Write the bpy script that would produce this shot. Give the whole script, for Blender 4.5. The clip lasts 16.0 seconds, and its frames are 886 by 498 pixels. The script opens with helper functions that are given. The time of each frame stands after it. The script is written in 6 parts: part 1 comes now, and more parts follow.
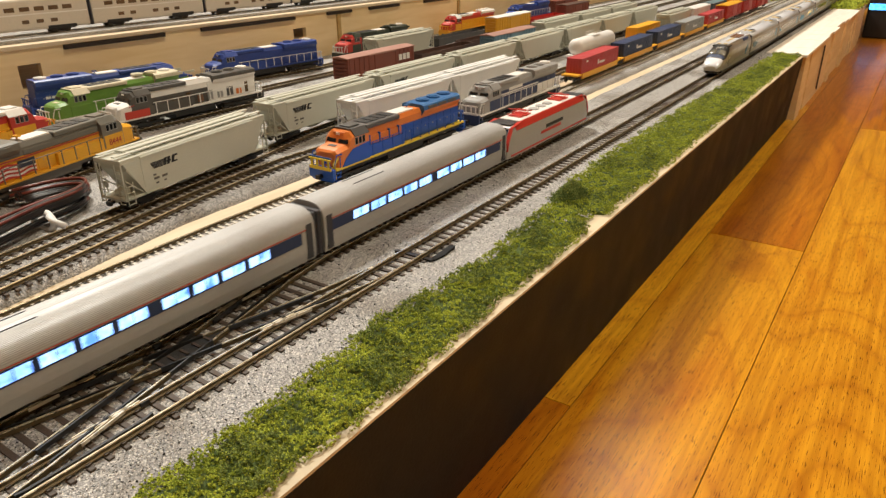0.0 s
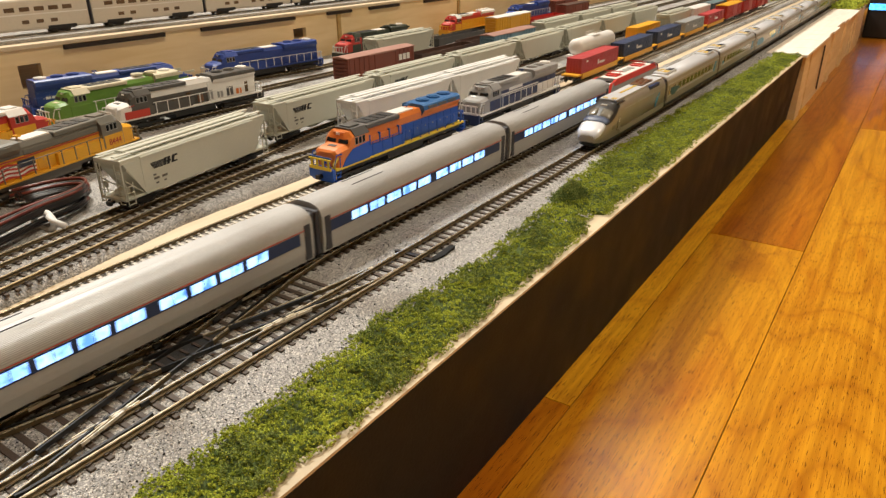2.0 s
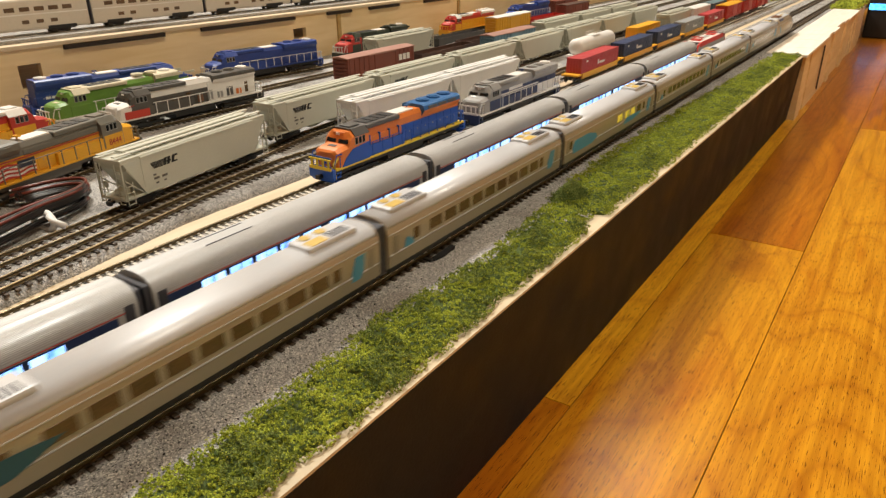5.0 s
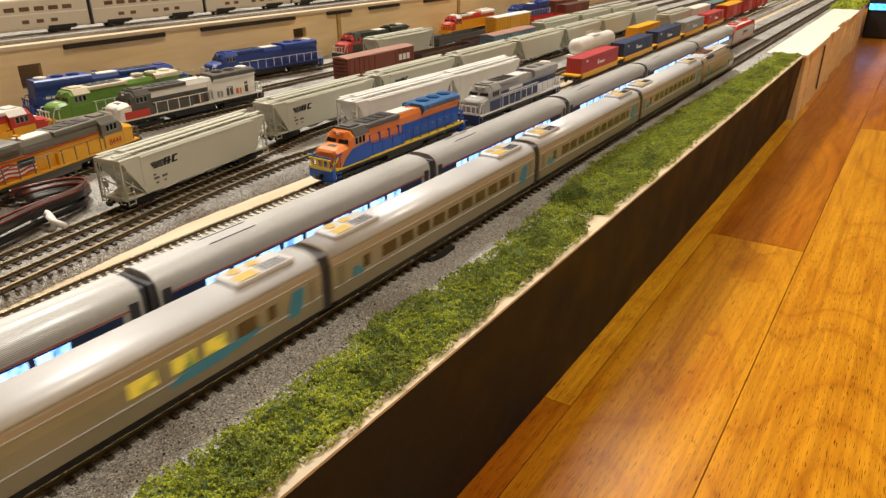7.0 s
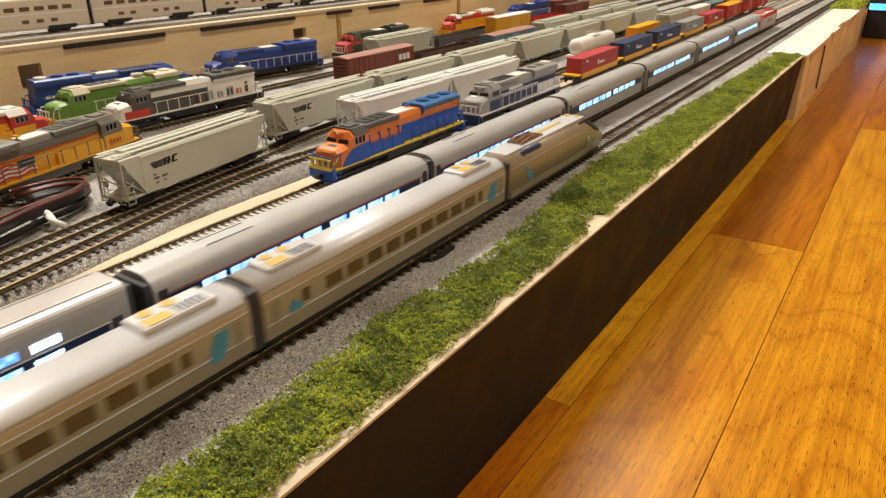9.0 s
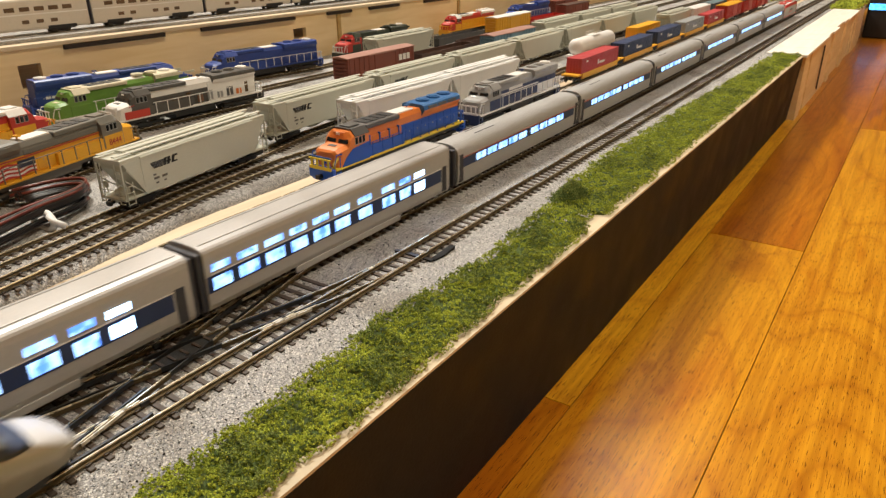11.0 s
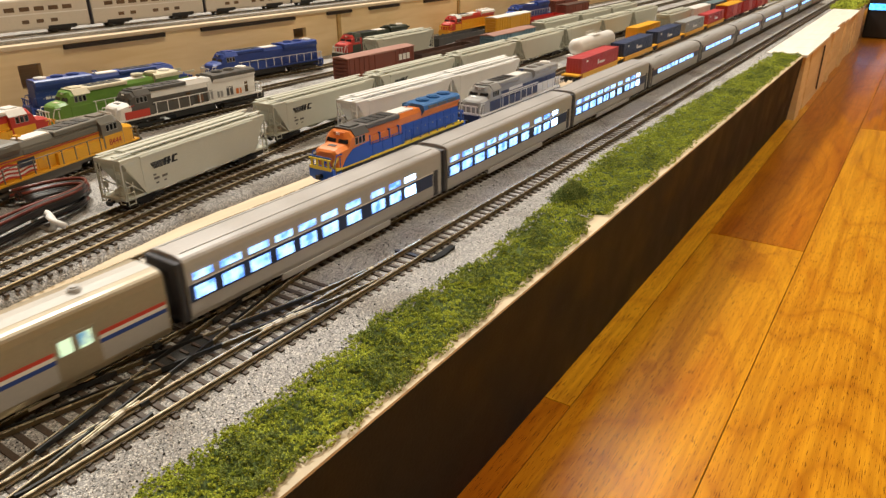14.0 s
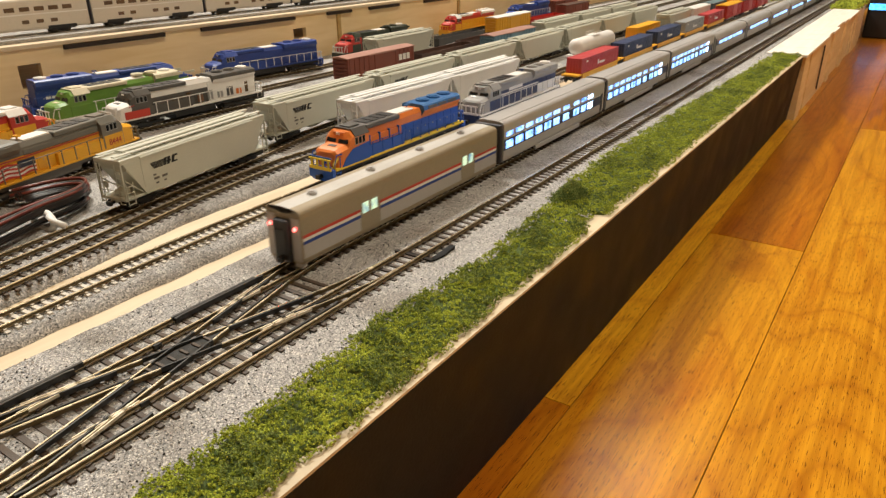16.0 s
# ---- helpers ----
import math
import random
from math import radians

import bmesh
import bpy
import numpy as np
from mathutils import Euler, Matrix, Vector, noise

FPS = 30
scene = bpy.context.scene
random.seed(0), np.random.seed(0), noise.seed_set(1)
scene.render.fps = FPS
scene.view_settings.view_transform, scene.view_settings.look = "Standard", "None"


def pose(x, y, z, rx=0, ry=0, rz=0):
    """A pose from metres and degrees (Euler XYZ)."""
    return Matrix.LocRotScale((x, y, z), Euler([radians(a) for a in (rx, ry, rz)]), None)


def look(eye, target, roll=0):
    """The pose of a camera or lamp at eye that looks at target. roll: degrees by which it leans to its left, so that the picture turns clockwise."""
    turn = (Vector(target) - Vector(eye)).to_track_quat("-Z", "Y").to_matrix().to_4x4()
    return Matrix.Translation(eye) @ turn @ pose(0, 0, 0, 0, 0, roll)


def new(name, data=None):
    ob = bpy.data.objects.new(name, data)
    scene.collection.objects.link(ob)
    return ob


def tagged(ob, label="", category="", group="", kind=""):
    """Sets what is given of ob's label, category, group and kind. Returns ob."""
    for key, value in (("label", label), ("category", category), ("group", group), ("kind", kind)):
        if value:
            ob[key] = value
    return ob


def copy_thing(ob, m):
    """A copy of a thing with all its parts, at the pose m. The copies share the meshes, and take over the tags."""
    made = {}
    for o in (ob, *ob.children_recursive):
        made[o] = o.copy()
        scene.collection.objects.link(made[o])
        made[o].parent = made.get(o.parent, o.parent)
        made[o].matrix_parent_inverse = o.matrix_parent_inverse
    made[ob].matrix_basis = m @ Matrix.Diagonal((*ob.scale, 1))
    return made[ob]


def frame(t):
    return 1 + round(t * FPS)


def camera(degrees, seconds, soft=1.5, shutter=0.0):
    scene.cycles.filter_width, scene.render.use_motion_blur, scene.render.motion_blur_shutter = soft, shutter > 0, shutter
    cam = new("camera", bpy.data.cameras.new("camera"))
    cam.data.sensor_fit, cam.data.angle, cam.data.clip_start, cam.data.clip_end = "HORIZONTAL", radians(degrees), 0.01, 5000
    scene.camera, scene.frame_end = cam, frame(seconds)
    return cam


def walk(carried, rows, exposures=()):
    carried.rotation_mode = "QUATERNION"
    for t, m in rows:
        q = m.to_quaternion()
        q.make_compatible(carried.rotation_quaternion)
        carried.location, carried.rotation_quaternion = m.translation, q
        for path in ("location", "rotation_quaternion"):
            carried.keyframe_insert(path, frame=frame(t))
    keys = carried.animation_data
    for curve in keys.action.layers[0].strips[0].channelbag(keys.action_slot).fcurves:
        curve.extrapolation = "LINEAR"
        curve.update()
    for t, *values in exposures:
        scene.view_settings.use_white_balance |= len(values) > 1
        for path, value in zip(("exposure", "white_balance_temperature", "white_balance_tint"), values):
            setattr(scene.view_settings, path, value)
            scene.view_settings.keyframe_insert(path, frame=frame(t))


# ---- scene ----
cam = camera(65.56, 16.0, soft=1.4, shutter=0.45)
EYE = (0.0, -0.1679, 0.1279)
AIM = (0.7570, 0.3399, -0.2832)
walk(cam, [(0.0, look(EYE, AIM, roll=-0.43)), (16.0, look(EYE, AIM, roll=-0.43))], exposures=[(0.0, 0.0), (16.0, 0.0)])

# world and lights: an evening room with warm ceiling lamps
world = bpy.data.worlds.new("room_dusk")
scene.world = world
world.use_nodes = True
world.node_tree.nodes["Background"].inputs[0].default_value = (1.0, 0.72, 0.45, 1)
world.node_tree.nodes["Background"].inputs[1].default_value = 0.03


def ceiling_lamp_light(x, y, z, size, power, tint):
    data = bpy.data.lights.new("ceiling_lamp_light", "AREA")
    data.shape, data.size, data.energy, data.color = "DISK", size, power, tint
    ob = new("ceiling_lamp_light", data)
    ob.matrix_world = look((x, y, z), (x, y, 0))
    return ob


CEILING = 2.3
FLOOR = -0.082
for lx, ly, lp, lc in ((0.95, 1.30, 92, (1.0, 0.96, 0.87)), (2.75, 0.60, 7, (1.0, 0.91, 0.785)), (0.55, -0.75, 29, (1.0, 0.91, 0.74))):
    ceiling_lamp_light(lx, ly, CEILING - 0.03, 0.5, lp, lc)


# ---- materials ----
def nodes(name):
    m = bpy.data.materials.new(name)
    m.use_nodes = True
    nt = m.node_tree
    return m, nt, nt.nodes["Principled BSDF"]


def add(nt, kind, **kw):
    n = nt.nodes.new(kind)
    for k, v in kw.items():
        n.inputs[k.replace("_", " ")].default_value = v
    return n


def ramp(nt, source, stops, socket="Fac"):
    r = nt.nodes.new("ShaderNodeValToRGB")
    while len(r.color_ramp.elements) < len(stops):
        r.color_ramp.elements.new(0.5)
    for e, (at, col) in zip(r.color_ramp.elements, stops):
        e.position, e.color = at, (*col, 1)
    nt.links.new(source.outputs[socket], r.inputs["Fac"])
    return r


def coords(nt, scale=(1, 1, 1)):
    c = nt.nodes.new("ShaderNodeTexCoord")
    m = nt.nodes.new("ShaderNodeMapping")
    m.inputs["Scale"].default_value = scale
    nt.links.new(c.outputs["Object"], m.inputs["Vector"])
    return m


def bump(nt, bsdf, height, strength, distance, socket="Fac"):
    b = add(nt, "ShaderNodeBump", Strength=strength, Distance=distance)
    nt.links.new(height.outputs[socket], b.inputs["Height"])
    nt.links.new(b.outputs[0], bsdf.inputs["Normal"])


def paint(name, col, rough=0.45, metal=0.0, var=0.12, scale=60.0, relief=0.12):
    """Painted or plain surface with soft mottling at two scales and fine relief."""
    m, nt, b = nodes(name)
    at = coords(nt)
    big = add(nt, "ShaderNodeTexNoise", Scale=scale, Detail=5.0)
    small = add(nt, "ShaderNodeTexNoise", Scale=scale * 22, Detail=3.0)
    for n in (big, small):
        nt.links.new(at.outputs[0], n.inputs["Vector"])
    mix = nt.nodes.new("ShaderNodeMath")
    mix.operation = "ADD"
    nt.links.new(big.outputs["Fac"], mix.inputs[0])
    nt.links.new(small.outputs["Fac"], mix.inputs[1])
    half = nt.nodes.new("ShaderNodeMath")
    half.operation = "MULTIPLY"
    half.inputs[1].default_value = 0.5
    nt.links.new(mix.outputs[0], half.inputs[0])
    lo = tuple(max(0, c * (1 - var)) for c in col)
    hi = tuple(min(1, c * (1 + var)) for c in col)
    r = ramp(nt, half, [(0.35, lo), (0.65, hi)], "Value")
    nt.links.new(r.outputs[0], b.inputs["Base Color"])
    rr = ramp(nt, big, [(0.3, (rough * 0.8,) * 3), (0.7, (min(1, rough * 1.2),) * 3)])
    nt.links.new(rr.outputs[0], b.inputs["Roughness"])
    b.inputs["Metallic"].default_value = metal
    if relief:
        bump(nt, b, small, relief, 0.0004)
    return m


def glow(name, col, strength):
    m, nt, b = nodes(name)
    at = coords(nt)
    n = add(nt, "ShaderNodeTexNoise", Scale=230.0, Detail=2.0)
    nt.links.new(at.outputs[0], n.inputs["Vector"])
    r = ramp(nt, n, [(0.32, tuple(c * k for c, k in zip(col, (0.18, 0.34, 0.75)))), (0.58, col)])
    nt.links.new(r.outputs[0], b.inputs["Emission Color"])
    b.inputs["Emission Strength"].default_value = strength
    b.inputs["Base Color"].default_value = (0.05, 0.06, 0.08, 1)
    b.inputs["Roughness"].default_value = 0.15
    return m


def ballast_material():
    m, nt, b = nodes("grey_ballast")
    at = coords(nt)
    v = add(nt, "ShaderNodeTexVoronoi", Scale=2300.0)
    big = add(nt, "ShaderNodeTexNoise", Scale=26.0, Detail=5.0)
    for n in (v, big):
        nt.links.new(at.outputs[0], n.inputs["Vector"])
    sep = nt.nodes.new("ShaderNodeSeparateColor")
    nt.links.new(v.outputs["Color"], sep.inputs[0])
    r = ramp(nt, sep, [(0.0, (0.04, 0.04, 0.042)), (0.08, (0.12, 0.12, 0.12)), (0.2, (0.25, 0.25, 0.26)), (0.75, (0.36, 0.358, 0.365)), (0.95, (0.66, 0.65, 0.64))], "Red")
    tint = ramp(nt, big, [(0.30, (0.56, 0.50, 0.42)), (0.46, (0.94, 0.91, 0.84)), (0.7, (1.12, 1.09, 1.03))])
    mul = nt.nodes.new("ShaderNodeMixRGB")
    mul.blend_type = "MULTIPLY"
    mul.inputs[0].default_value = 1.0
    nt.links.new(r.outputs[0], mul.inputs[1])
    nt.links.new(tint.outputs[0], mul.inputs[2])
    nt.links.new(mul.outputs[0], b.inputs["Base Color"])
    b.inputs["Roughness"].default_value = 0.85
    bump(nt, b, v, 0.4, 0.0003, "Distance")
    return m


def wood_material(name, dark, light, scale=(3, 60, 60), rough=0.5, coat=0.0):
    m, nt, b = nodes(name)
    at = coords(nt, scale)
    n = add(nt, "ShaderNodeTexNoise", Scale=3.0, Detail=8.0, Distortion=0.6)
    nt.links.new(at.outputs[0], n.inputs["Vector"])
    r = ramp(nt, n, [(0.3, dark), (0.68, light)])
    nt.links.new(r.outputs[0], b.inputs["Base Color"])
    b.inputs["Roughness"].default_value = rough
    b.inputs["Coat Weight"].default_value = coat
    b.inputs["Coat Roughness"].default_value = 0.15
    bump(nt, b, n, 0.15, 0.0005)
    return m


def oak_material(name="varnished_oak", cast=(1.0, 1.0, 1.0)):
    """Varnished red oak: broad cathedral figure, fine streaks and dark pores along the grain, each plank its own tone."""
    m, nt, b = nodes(name)
    info = nt.nodes.new("ShaderNodeObjectInfo")
    c = nt.nodes.new("ShaderNodeTexCoord")
    shift = nt.nodes.new("ShaderNodeVectorMath")
    shift.operation = "MULTIPLY_ADD"
    shift.inputs[1].default_value = (1, 1, 1)
    comb = nt.nodes.new("ShaderNodeCombineXYZ")
    k = nt.nodes.new("ShaderNodeMath")
    k.operation = "MULTIPLY"
    k.inputs[1].default_value = 7.3
    nt.links.new(info.outputs["Random"], k.inputs[0])
    for i in range(3):
        nt.links.new(k.outputs[0], comb.inputs[i])
    nt.links.new(c.outputs["Object"], shift.inputs[0])
    nt.links.new(comb.outputs[0], shift.inputs[2])

    def mapped(scale):
        mp = nt.nodes.new("ShaderNodeMapping")
        mp.inputs["Scale"].default_value = scale
        nt.links.new(shift.outputs[0], mp.inputs["Vector"])
        return mp

    fig = add(nt, "ShaderNodeTexNoise", Scale=1.0, Detail=1.0, Distortion=0.4)
    nt.links.new(mapped((3.2, 11, 11)).outputs[0], fig.inputs["Vector"])
    rings = nt.nodes.new("ShaderNodeMath")
    rings.operation = "MULTIPLY"
    rings.inputs[1].default_value = 14.0
    nt.links.new(fig.outputs["Fac"], rings.inputs[0])
    fr = nt.nodes.new("ShaderNodeMath")
    fr.operation = "PINGPONG"
    fr.inputs[1].default_value = 0.5
    nt.links.new(rings.outputs[0], fr.inputs[0])
    base = ramp(nt, fr, [(0.0, (0.535, 0.228, 0.010)), (0.12, (0.625, 0.288, 0.012)), (0.5, (0.675, 0.325, 0.015))], "Value")
    # broad reddish clouds and fine pale streaks along the grain
    cloud = add(nt, "ShaderNodeTexNoise", Scale=1.0, Detail=3.0, Distortion=0.8)
    nt.links.new(mapped((9, 34, 34)).outputs[0], cloud.inputs["Vector"])
    streak = add(nt, "ShaderNodeTexNoise", Scale=1.0, Detail=4.0)
    nt.links.new(mapped((9, 420, 420)).outputs[0], streak.inputs["Vector"])
    for source, stops in ((cloud, [(0.28, (0.78, 0.60, 0.45)), (0.44, (0.98, 0.95, 0.92)), (0.65, (1.05, 1.08, 1.15))]), (streak, [(0.34, (0.80, 0.74, 0.66)), (0.62, (1.08, 1.1, 1.15))])):
        tintr = ramp(nt, source, stops)
        mt = nt.nodes.new("ShaderNodeMixRGB")
        mt.blend_type = "MULTIPLY"
        mt.inputs[0].default_value = 1.0
        nt.links.new(base.outputs[0], mt.inputs[1])
        nt.links.new(tintr.outputs[0], mt.inputs[2])
        base = mt
    pores = add(nt, "ShaderNodeTexNoise", Scale=1.0, Detail=2.0)
    nt.links.new(mapped((130, 2300, 2300)).outputs[0], pores.inputs["Vector"])
    pr = ramp(nt, pores, [(0.345, (0.20, 0.11, 0.055)), (0.39, (1.0, 1.0, 1.0))])
    mul = nt.nodes.new("ShaderNodeMixRGB")
    mul.blend_type = "MULTIPLY"
    mul.inputs[0].default_value = 0.85
    nt.links.new(base.outputs[0], mul.inputs[1])
    nt.links.new(pr.outputs[0], mul.inputs[2])
    # dark heartwood and knots with their own places
    for (kx, ky, sx, sy, depth) in ((0.480, -0.106, 22, 40, 0.42), (0.318, -0.086, 70, 150, 0.45), (0.372, -0.106, 120, 160, 0.4), (0.300, -0.098, 130, 170, 0.35)):
        mp = nt.nodes.new("ShaderNodeMapping")
        mp.inputs["Scale"].default_value = (sx, sy, 1)
        mp.inputs["Location"].default_value = (-kx * sx, -ky * sy, 0)
        wob = add(nt, "ShaderNodeTexNoise", Scale=40.0, Detail=3.0)
        nt.links.new(c.outputs["Object"], wob.inputs["Vector"])
        nt.links.new(c.outputs["Object"], mp.inputs["Vector"])
        sep = nt.nodes.new("ShaderNodeSeparateXYZ")
        nt.links.new(mp.outputs[0], sep.inputs[0])
        flat = nt.nodes.new("ShaderNodeCombineXYZ")
        nt.links.new(sep.outputs[0], flat.inputs[0])
        nt.links.new(sep.outputs[1], flat.inputs[1])
        ln = nt.nodes.new("ShaderNodeVectorMath")
        ln.operation = "LENGTH"
        nt.links.new(flat.outputs[0], ln.inputs[0])
        sm = nt.nodes.new("ShaderNodeMath")
        sm.operation = "MULTIPLY_ADD"
        sm.inputs[1].default_value = 0.9
        nt.links.new(wob.outputs["Fac"], sm.inputs[0])
        nt.links.new(ln.outputs["Value"], sm.inputs[2])
        kr = ramp(nt, sm, [(0.35, (1 - depth, (1 - depth) * 0.75, (1 - depth) * 0.6)), (1.0, (0.88, 0.80, 0.7)), (1.0, (1, 1, 1))], "Value")
        mk = nt.nodes.new("ShaderNodeMixRGB")
        mk.blend_type = "MULTIPLY"
        mk.inputs[0].default_value = 0.8
        nt.links.new(mul.outputs[0], mk.inputs[1])
        nt.links.new(kr.outputs[0], mk.inputs[2])
        mul = mk
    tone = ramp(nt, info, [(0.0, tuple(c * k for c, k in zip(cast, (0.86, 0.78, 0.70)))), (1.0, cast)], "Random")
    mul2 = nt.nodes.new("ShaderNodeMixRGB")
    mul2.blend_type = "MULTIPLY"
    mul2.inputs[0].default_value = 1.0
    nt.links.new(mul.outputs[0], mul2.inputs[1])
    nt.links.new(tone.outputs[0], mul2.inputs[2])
    nt.links.new(mul2.outputs[0], b.inputs["Base Color"])
    b.inputs["Roughness"].default_value = 0.29
    b.inputs["Coat Weight"].default_value = 0.22
    b.inputs["Coat Roughness"].default_value = 0.2
    b.inputs["Specular IOR Level"].default_value = 0.25
    bump(nt, b, pores, 0.12, 0.0004)
    return m


def foliage_material(name, dark, light):
    """Ground foam: each grain its own tone, blended in patches of two mixes."""
    m, nt, b = nodes(name)
    g = nt.nodes.new("ShaderNodeNewGeometry")
    at = coords(nt)
    n = add(nt, "ShaderNodeTexNoise", Scale=75.0, Detail=4.0)
    nt.links.new(at.outputs[0], n.inputs["Vector"])
    mix = nt.nodes.new("ShaderNodeMath")
    mix.operation = "MULTIPLY_ADD"
    mix.inputs[1].default_value = 2.0
    nt.links.new(n.outputs["Fac"], mix.inputs[0])
    nt.links.new(g.outputs["Random Per Island"], mix.inputs[2])
    half = nt.nodes.new("ShaderNodeMath")
    half.operation = "MULTIPLY"
    half.inputs[1].default_value = 1 / 3
    nt.links.new(mix.outputs[0], half.inputs[0])
    r = ramp(nt, half, [(0.36, dark), (0.58, light), (0.70, tuple(c * 1.25 for c in light))], "Value")
    fleck = ramp(nt, g, [(0.992, (0, 0, 0)), (0.996, (1, 1, 1))], "Random Per Island")
    mk = nt.nodes.new("ShaderNodeMixRGB")
    mk.inputs[2].default_value = (0.50, 0.42, 0.04, 1)
    nt.links.new(fleck.outputs[0], mk.inputs[0])
    nt.links.new(r.outputs[0], mk.inputs[1])
    nt.links.new(mk.outputs[0], b.inputs["Base Color"])
    b.inputs["Roughness"].default_value = 0.85
    b.inputs["Specular IOR Level"].default_value = 0.2
    return m


BALLAST = ballast_material()
PLY = wood_material("bare_plywood", (0.56, 0.44, 0.28), (0.68, 0.56, 0.39), (4, 40, 40), 0.55)
PLY_FACE = wood_material("plywood_face", (0.74, 0.54, 0.27), (0.86, 0.67, 0.39), (4, 30, 30), 0.6)
PLY_PALE = wood_material("pale_plywood_top", (0.50, 0.41, 0.27), (0.70, 0.58, 0.40), (4, 40, 40), 0.6)
GLUE = wood_material("glue_stained_plywood", (0.40, 0.25, 0.08), (0.52, 0.35, 0.13), (30, 60, 60), 0.4)
BLACK = paint("black_fascia_paint", (0.0085, 0.0105, 0.0115), 0.6, 0, 0.4, 30, 0.3)
BLACK.node_tree.nodes["Principled BSDF"].inputs["Specular IOR Level"].default_value = 0.25
OAK = oak_material()
# redder oak, its tone also lowered to paint in the light's falloff down the floor
OAK_RED_DIMMED = oak_material("red_brown_oak", (0.72, 0.55, 0.46))
OAK_GAP = paint("dark_floor_joint", (0.06, 0.025, 0.008), 0.8)
RAIL = paint("nickel_brass_rail", (0.78, 0.69, 0.50), 0.25, 0.8, 0.15, 200, 0.05)
RAIL_SIDE = paint("browned_rail", (0.115, 0.082, 0.038), 0.5, 0.5, 0.2, 200, 0.05)
TIE = paint("brown_plastic_tie", (0.065, 0.045, 0.030), 0.6, 0, 0.3, 120, 0.3)
TIE_PALE = paint("pale_concrete_tie", (0.58, 0.54, 0.47), 0.7, 0, 0.12, 120, 0.3)
RAIL_BLACK = paint("black_insulated_rail", (0.015, 0.014, 0.013), 0.35, 0, 0.2, 120, 0.1)
GRASS = foliage_material("green_ground_foam", (0.165, 0.215, 0.026), (0.44, 0.49, 0.060))
BUSH = foliage_material("dark_bush_foam", (0.085, 0.125, 0.030), (0.24, 0.29, 0.075))


# ---- mesh helpers ----
def mesh_from(name, verts, faces, material):
    me = bpy.data.meshes.new(name)
    me.from_pydata(verts, [], faces)
    me.materials.append(material)
    return me


def part(name, bm, material, parent, label=""):
    """Links a bmesh as one mesh object under a thing or a part."""
    me = bpy.data.meshes.new(name)
    bmesh.ops.recalc_face_normals(bm, faces=bm.faces)
    bm.to_mesh(me)
    bm.free()
    me.materials.append(material)
    ob = new(name, me)
    if parent:
        ob.parent = parent
    if label:
        tagged(ob, label)
    return ob


def box(bm, x0, x1, y0, y1, z0, z1, bevel=0.0):
    made = bmesh.ops.create_cube(bm, size=1)["verts"]
    for v in made:
        v.co = Vector(((x0 + x1) / 2 + v.co.x * (x1 - x0), (y0 + y1) / 2 + v.co.y * (y1 - y0), (z0 + z1) / 2 + v.co.z * (z1 - z0)))
    if bevel:
        edges = list({e for v in made for e in v.link_edges})
        bmesh.ops.bevel(bm, geom=edges, offset=bevel, segments=2, affect="EDGES", profile=0.5)


def boxes(*dims, bevel=0.0):
    bm = bmesh.new()
    for d in dims:
        box(bm, *d, bevel=bevel)
    return bm


def extrude(bm, prof, x0, x1, taper=1.0):
    """A closed outline of (y, z) drawn along x, capped at both ends."""
    a = [bm.verts.new((x0, y, z)) for y, z in prof]
    b = [bm.verts.new((x1, y * taper, z)) for y, z in prof]
    n = len(prof)
    for i in range(n):
        bm.faces.new((a[i], a[(i + 1) % n], b[(i + 1) % n], b[i]))
    bm.faces.new(a[::-1])
    bm.faces.new(b)


def loft(bm, rings):
    """Rings of equally many points, skinned one to the next, capped."""
    vs = [[bm.verts.new(p) for p in ring] for ring in rings]
    n = len(rings[0])
    for a, b in zip(vs, vs[1:]):
        for i in range(n):
            bm.faces.new((a[i], a[(i + 1) % n], b[(i + 1) % n], b[i]))
    bm.faces.new(vs[0][::-1])
    bm.faces.new(vs[-1])


def tube(bm, pts, r, sides=6):
    pts = [Vector(p) for p in pts]
    rings = []
    for i, p in enumerate(pts):
        d = (pts[min(i + 1, len(pts) - 1)] - pts[max(i - 1, 0)]).normalized()
        side = d.cross(Vector((0, 0, 1)))
        if side.length < 0.01:
            side = Vector((1, 0, 0))
        side.normalize()
        up = side.cross(d)
        rings.append([p + r * (math.cos(a) * side + math.sin(a) * up) for a in (2 * math.pi * k / sides for k in range(sides))])
    loft(bm, rings)


def disc(bm, x, y, z, r, thick, axis="y", sides=14):
    made = bmesh.ops.create_cone(bm, cap_ends=True, segments=sides, radius1=r, radius2=r, depth=thick)["verts"]
    m = pose(x, y, z, 90 if axis == "y" else 0, 90 if axis == "x" else 0, 0)
    bmesh.ops.transform(bm, matrix=m, verts=made)


def empty(name, label, category, group="", m=None, kind=""):
    ob = tagged(new(name), label, category, group, kind)
    ob.empty_display_size = 0.01
    if m is not None:
        ob.matrix_world = m
    return ob


def smooth(ob):
    for f in ob.data.polygons:
        f.use_smooth = True
    return ob


def rounded(half, z0, z1, crown, shoulder=0.004, flutes=0):
    """Outline of a passenger car: straight sides, curved shoulders and a crowned roof."""
    pts = [(-half * 0.94, z0), (-half, z0 + 0.002)]
    n = 12
    for i in range(n + 1):
        a = math.pi * i / n
        ca, sa = math.cos(a), math.sin(a)
        y = -half * (abs(ca) ** crown) * (1 if ca > 0 else -1)
        z = z1 - shoulder + shoulder * (sa ** crown)
        pts.append((y, z))
    pts += [(half, z0 + 0.002), (half * 0.94, z0)]
    return pts


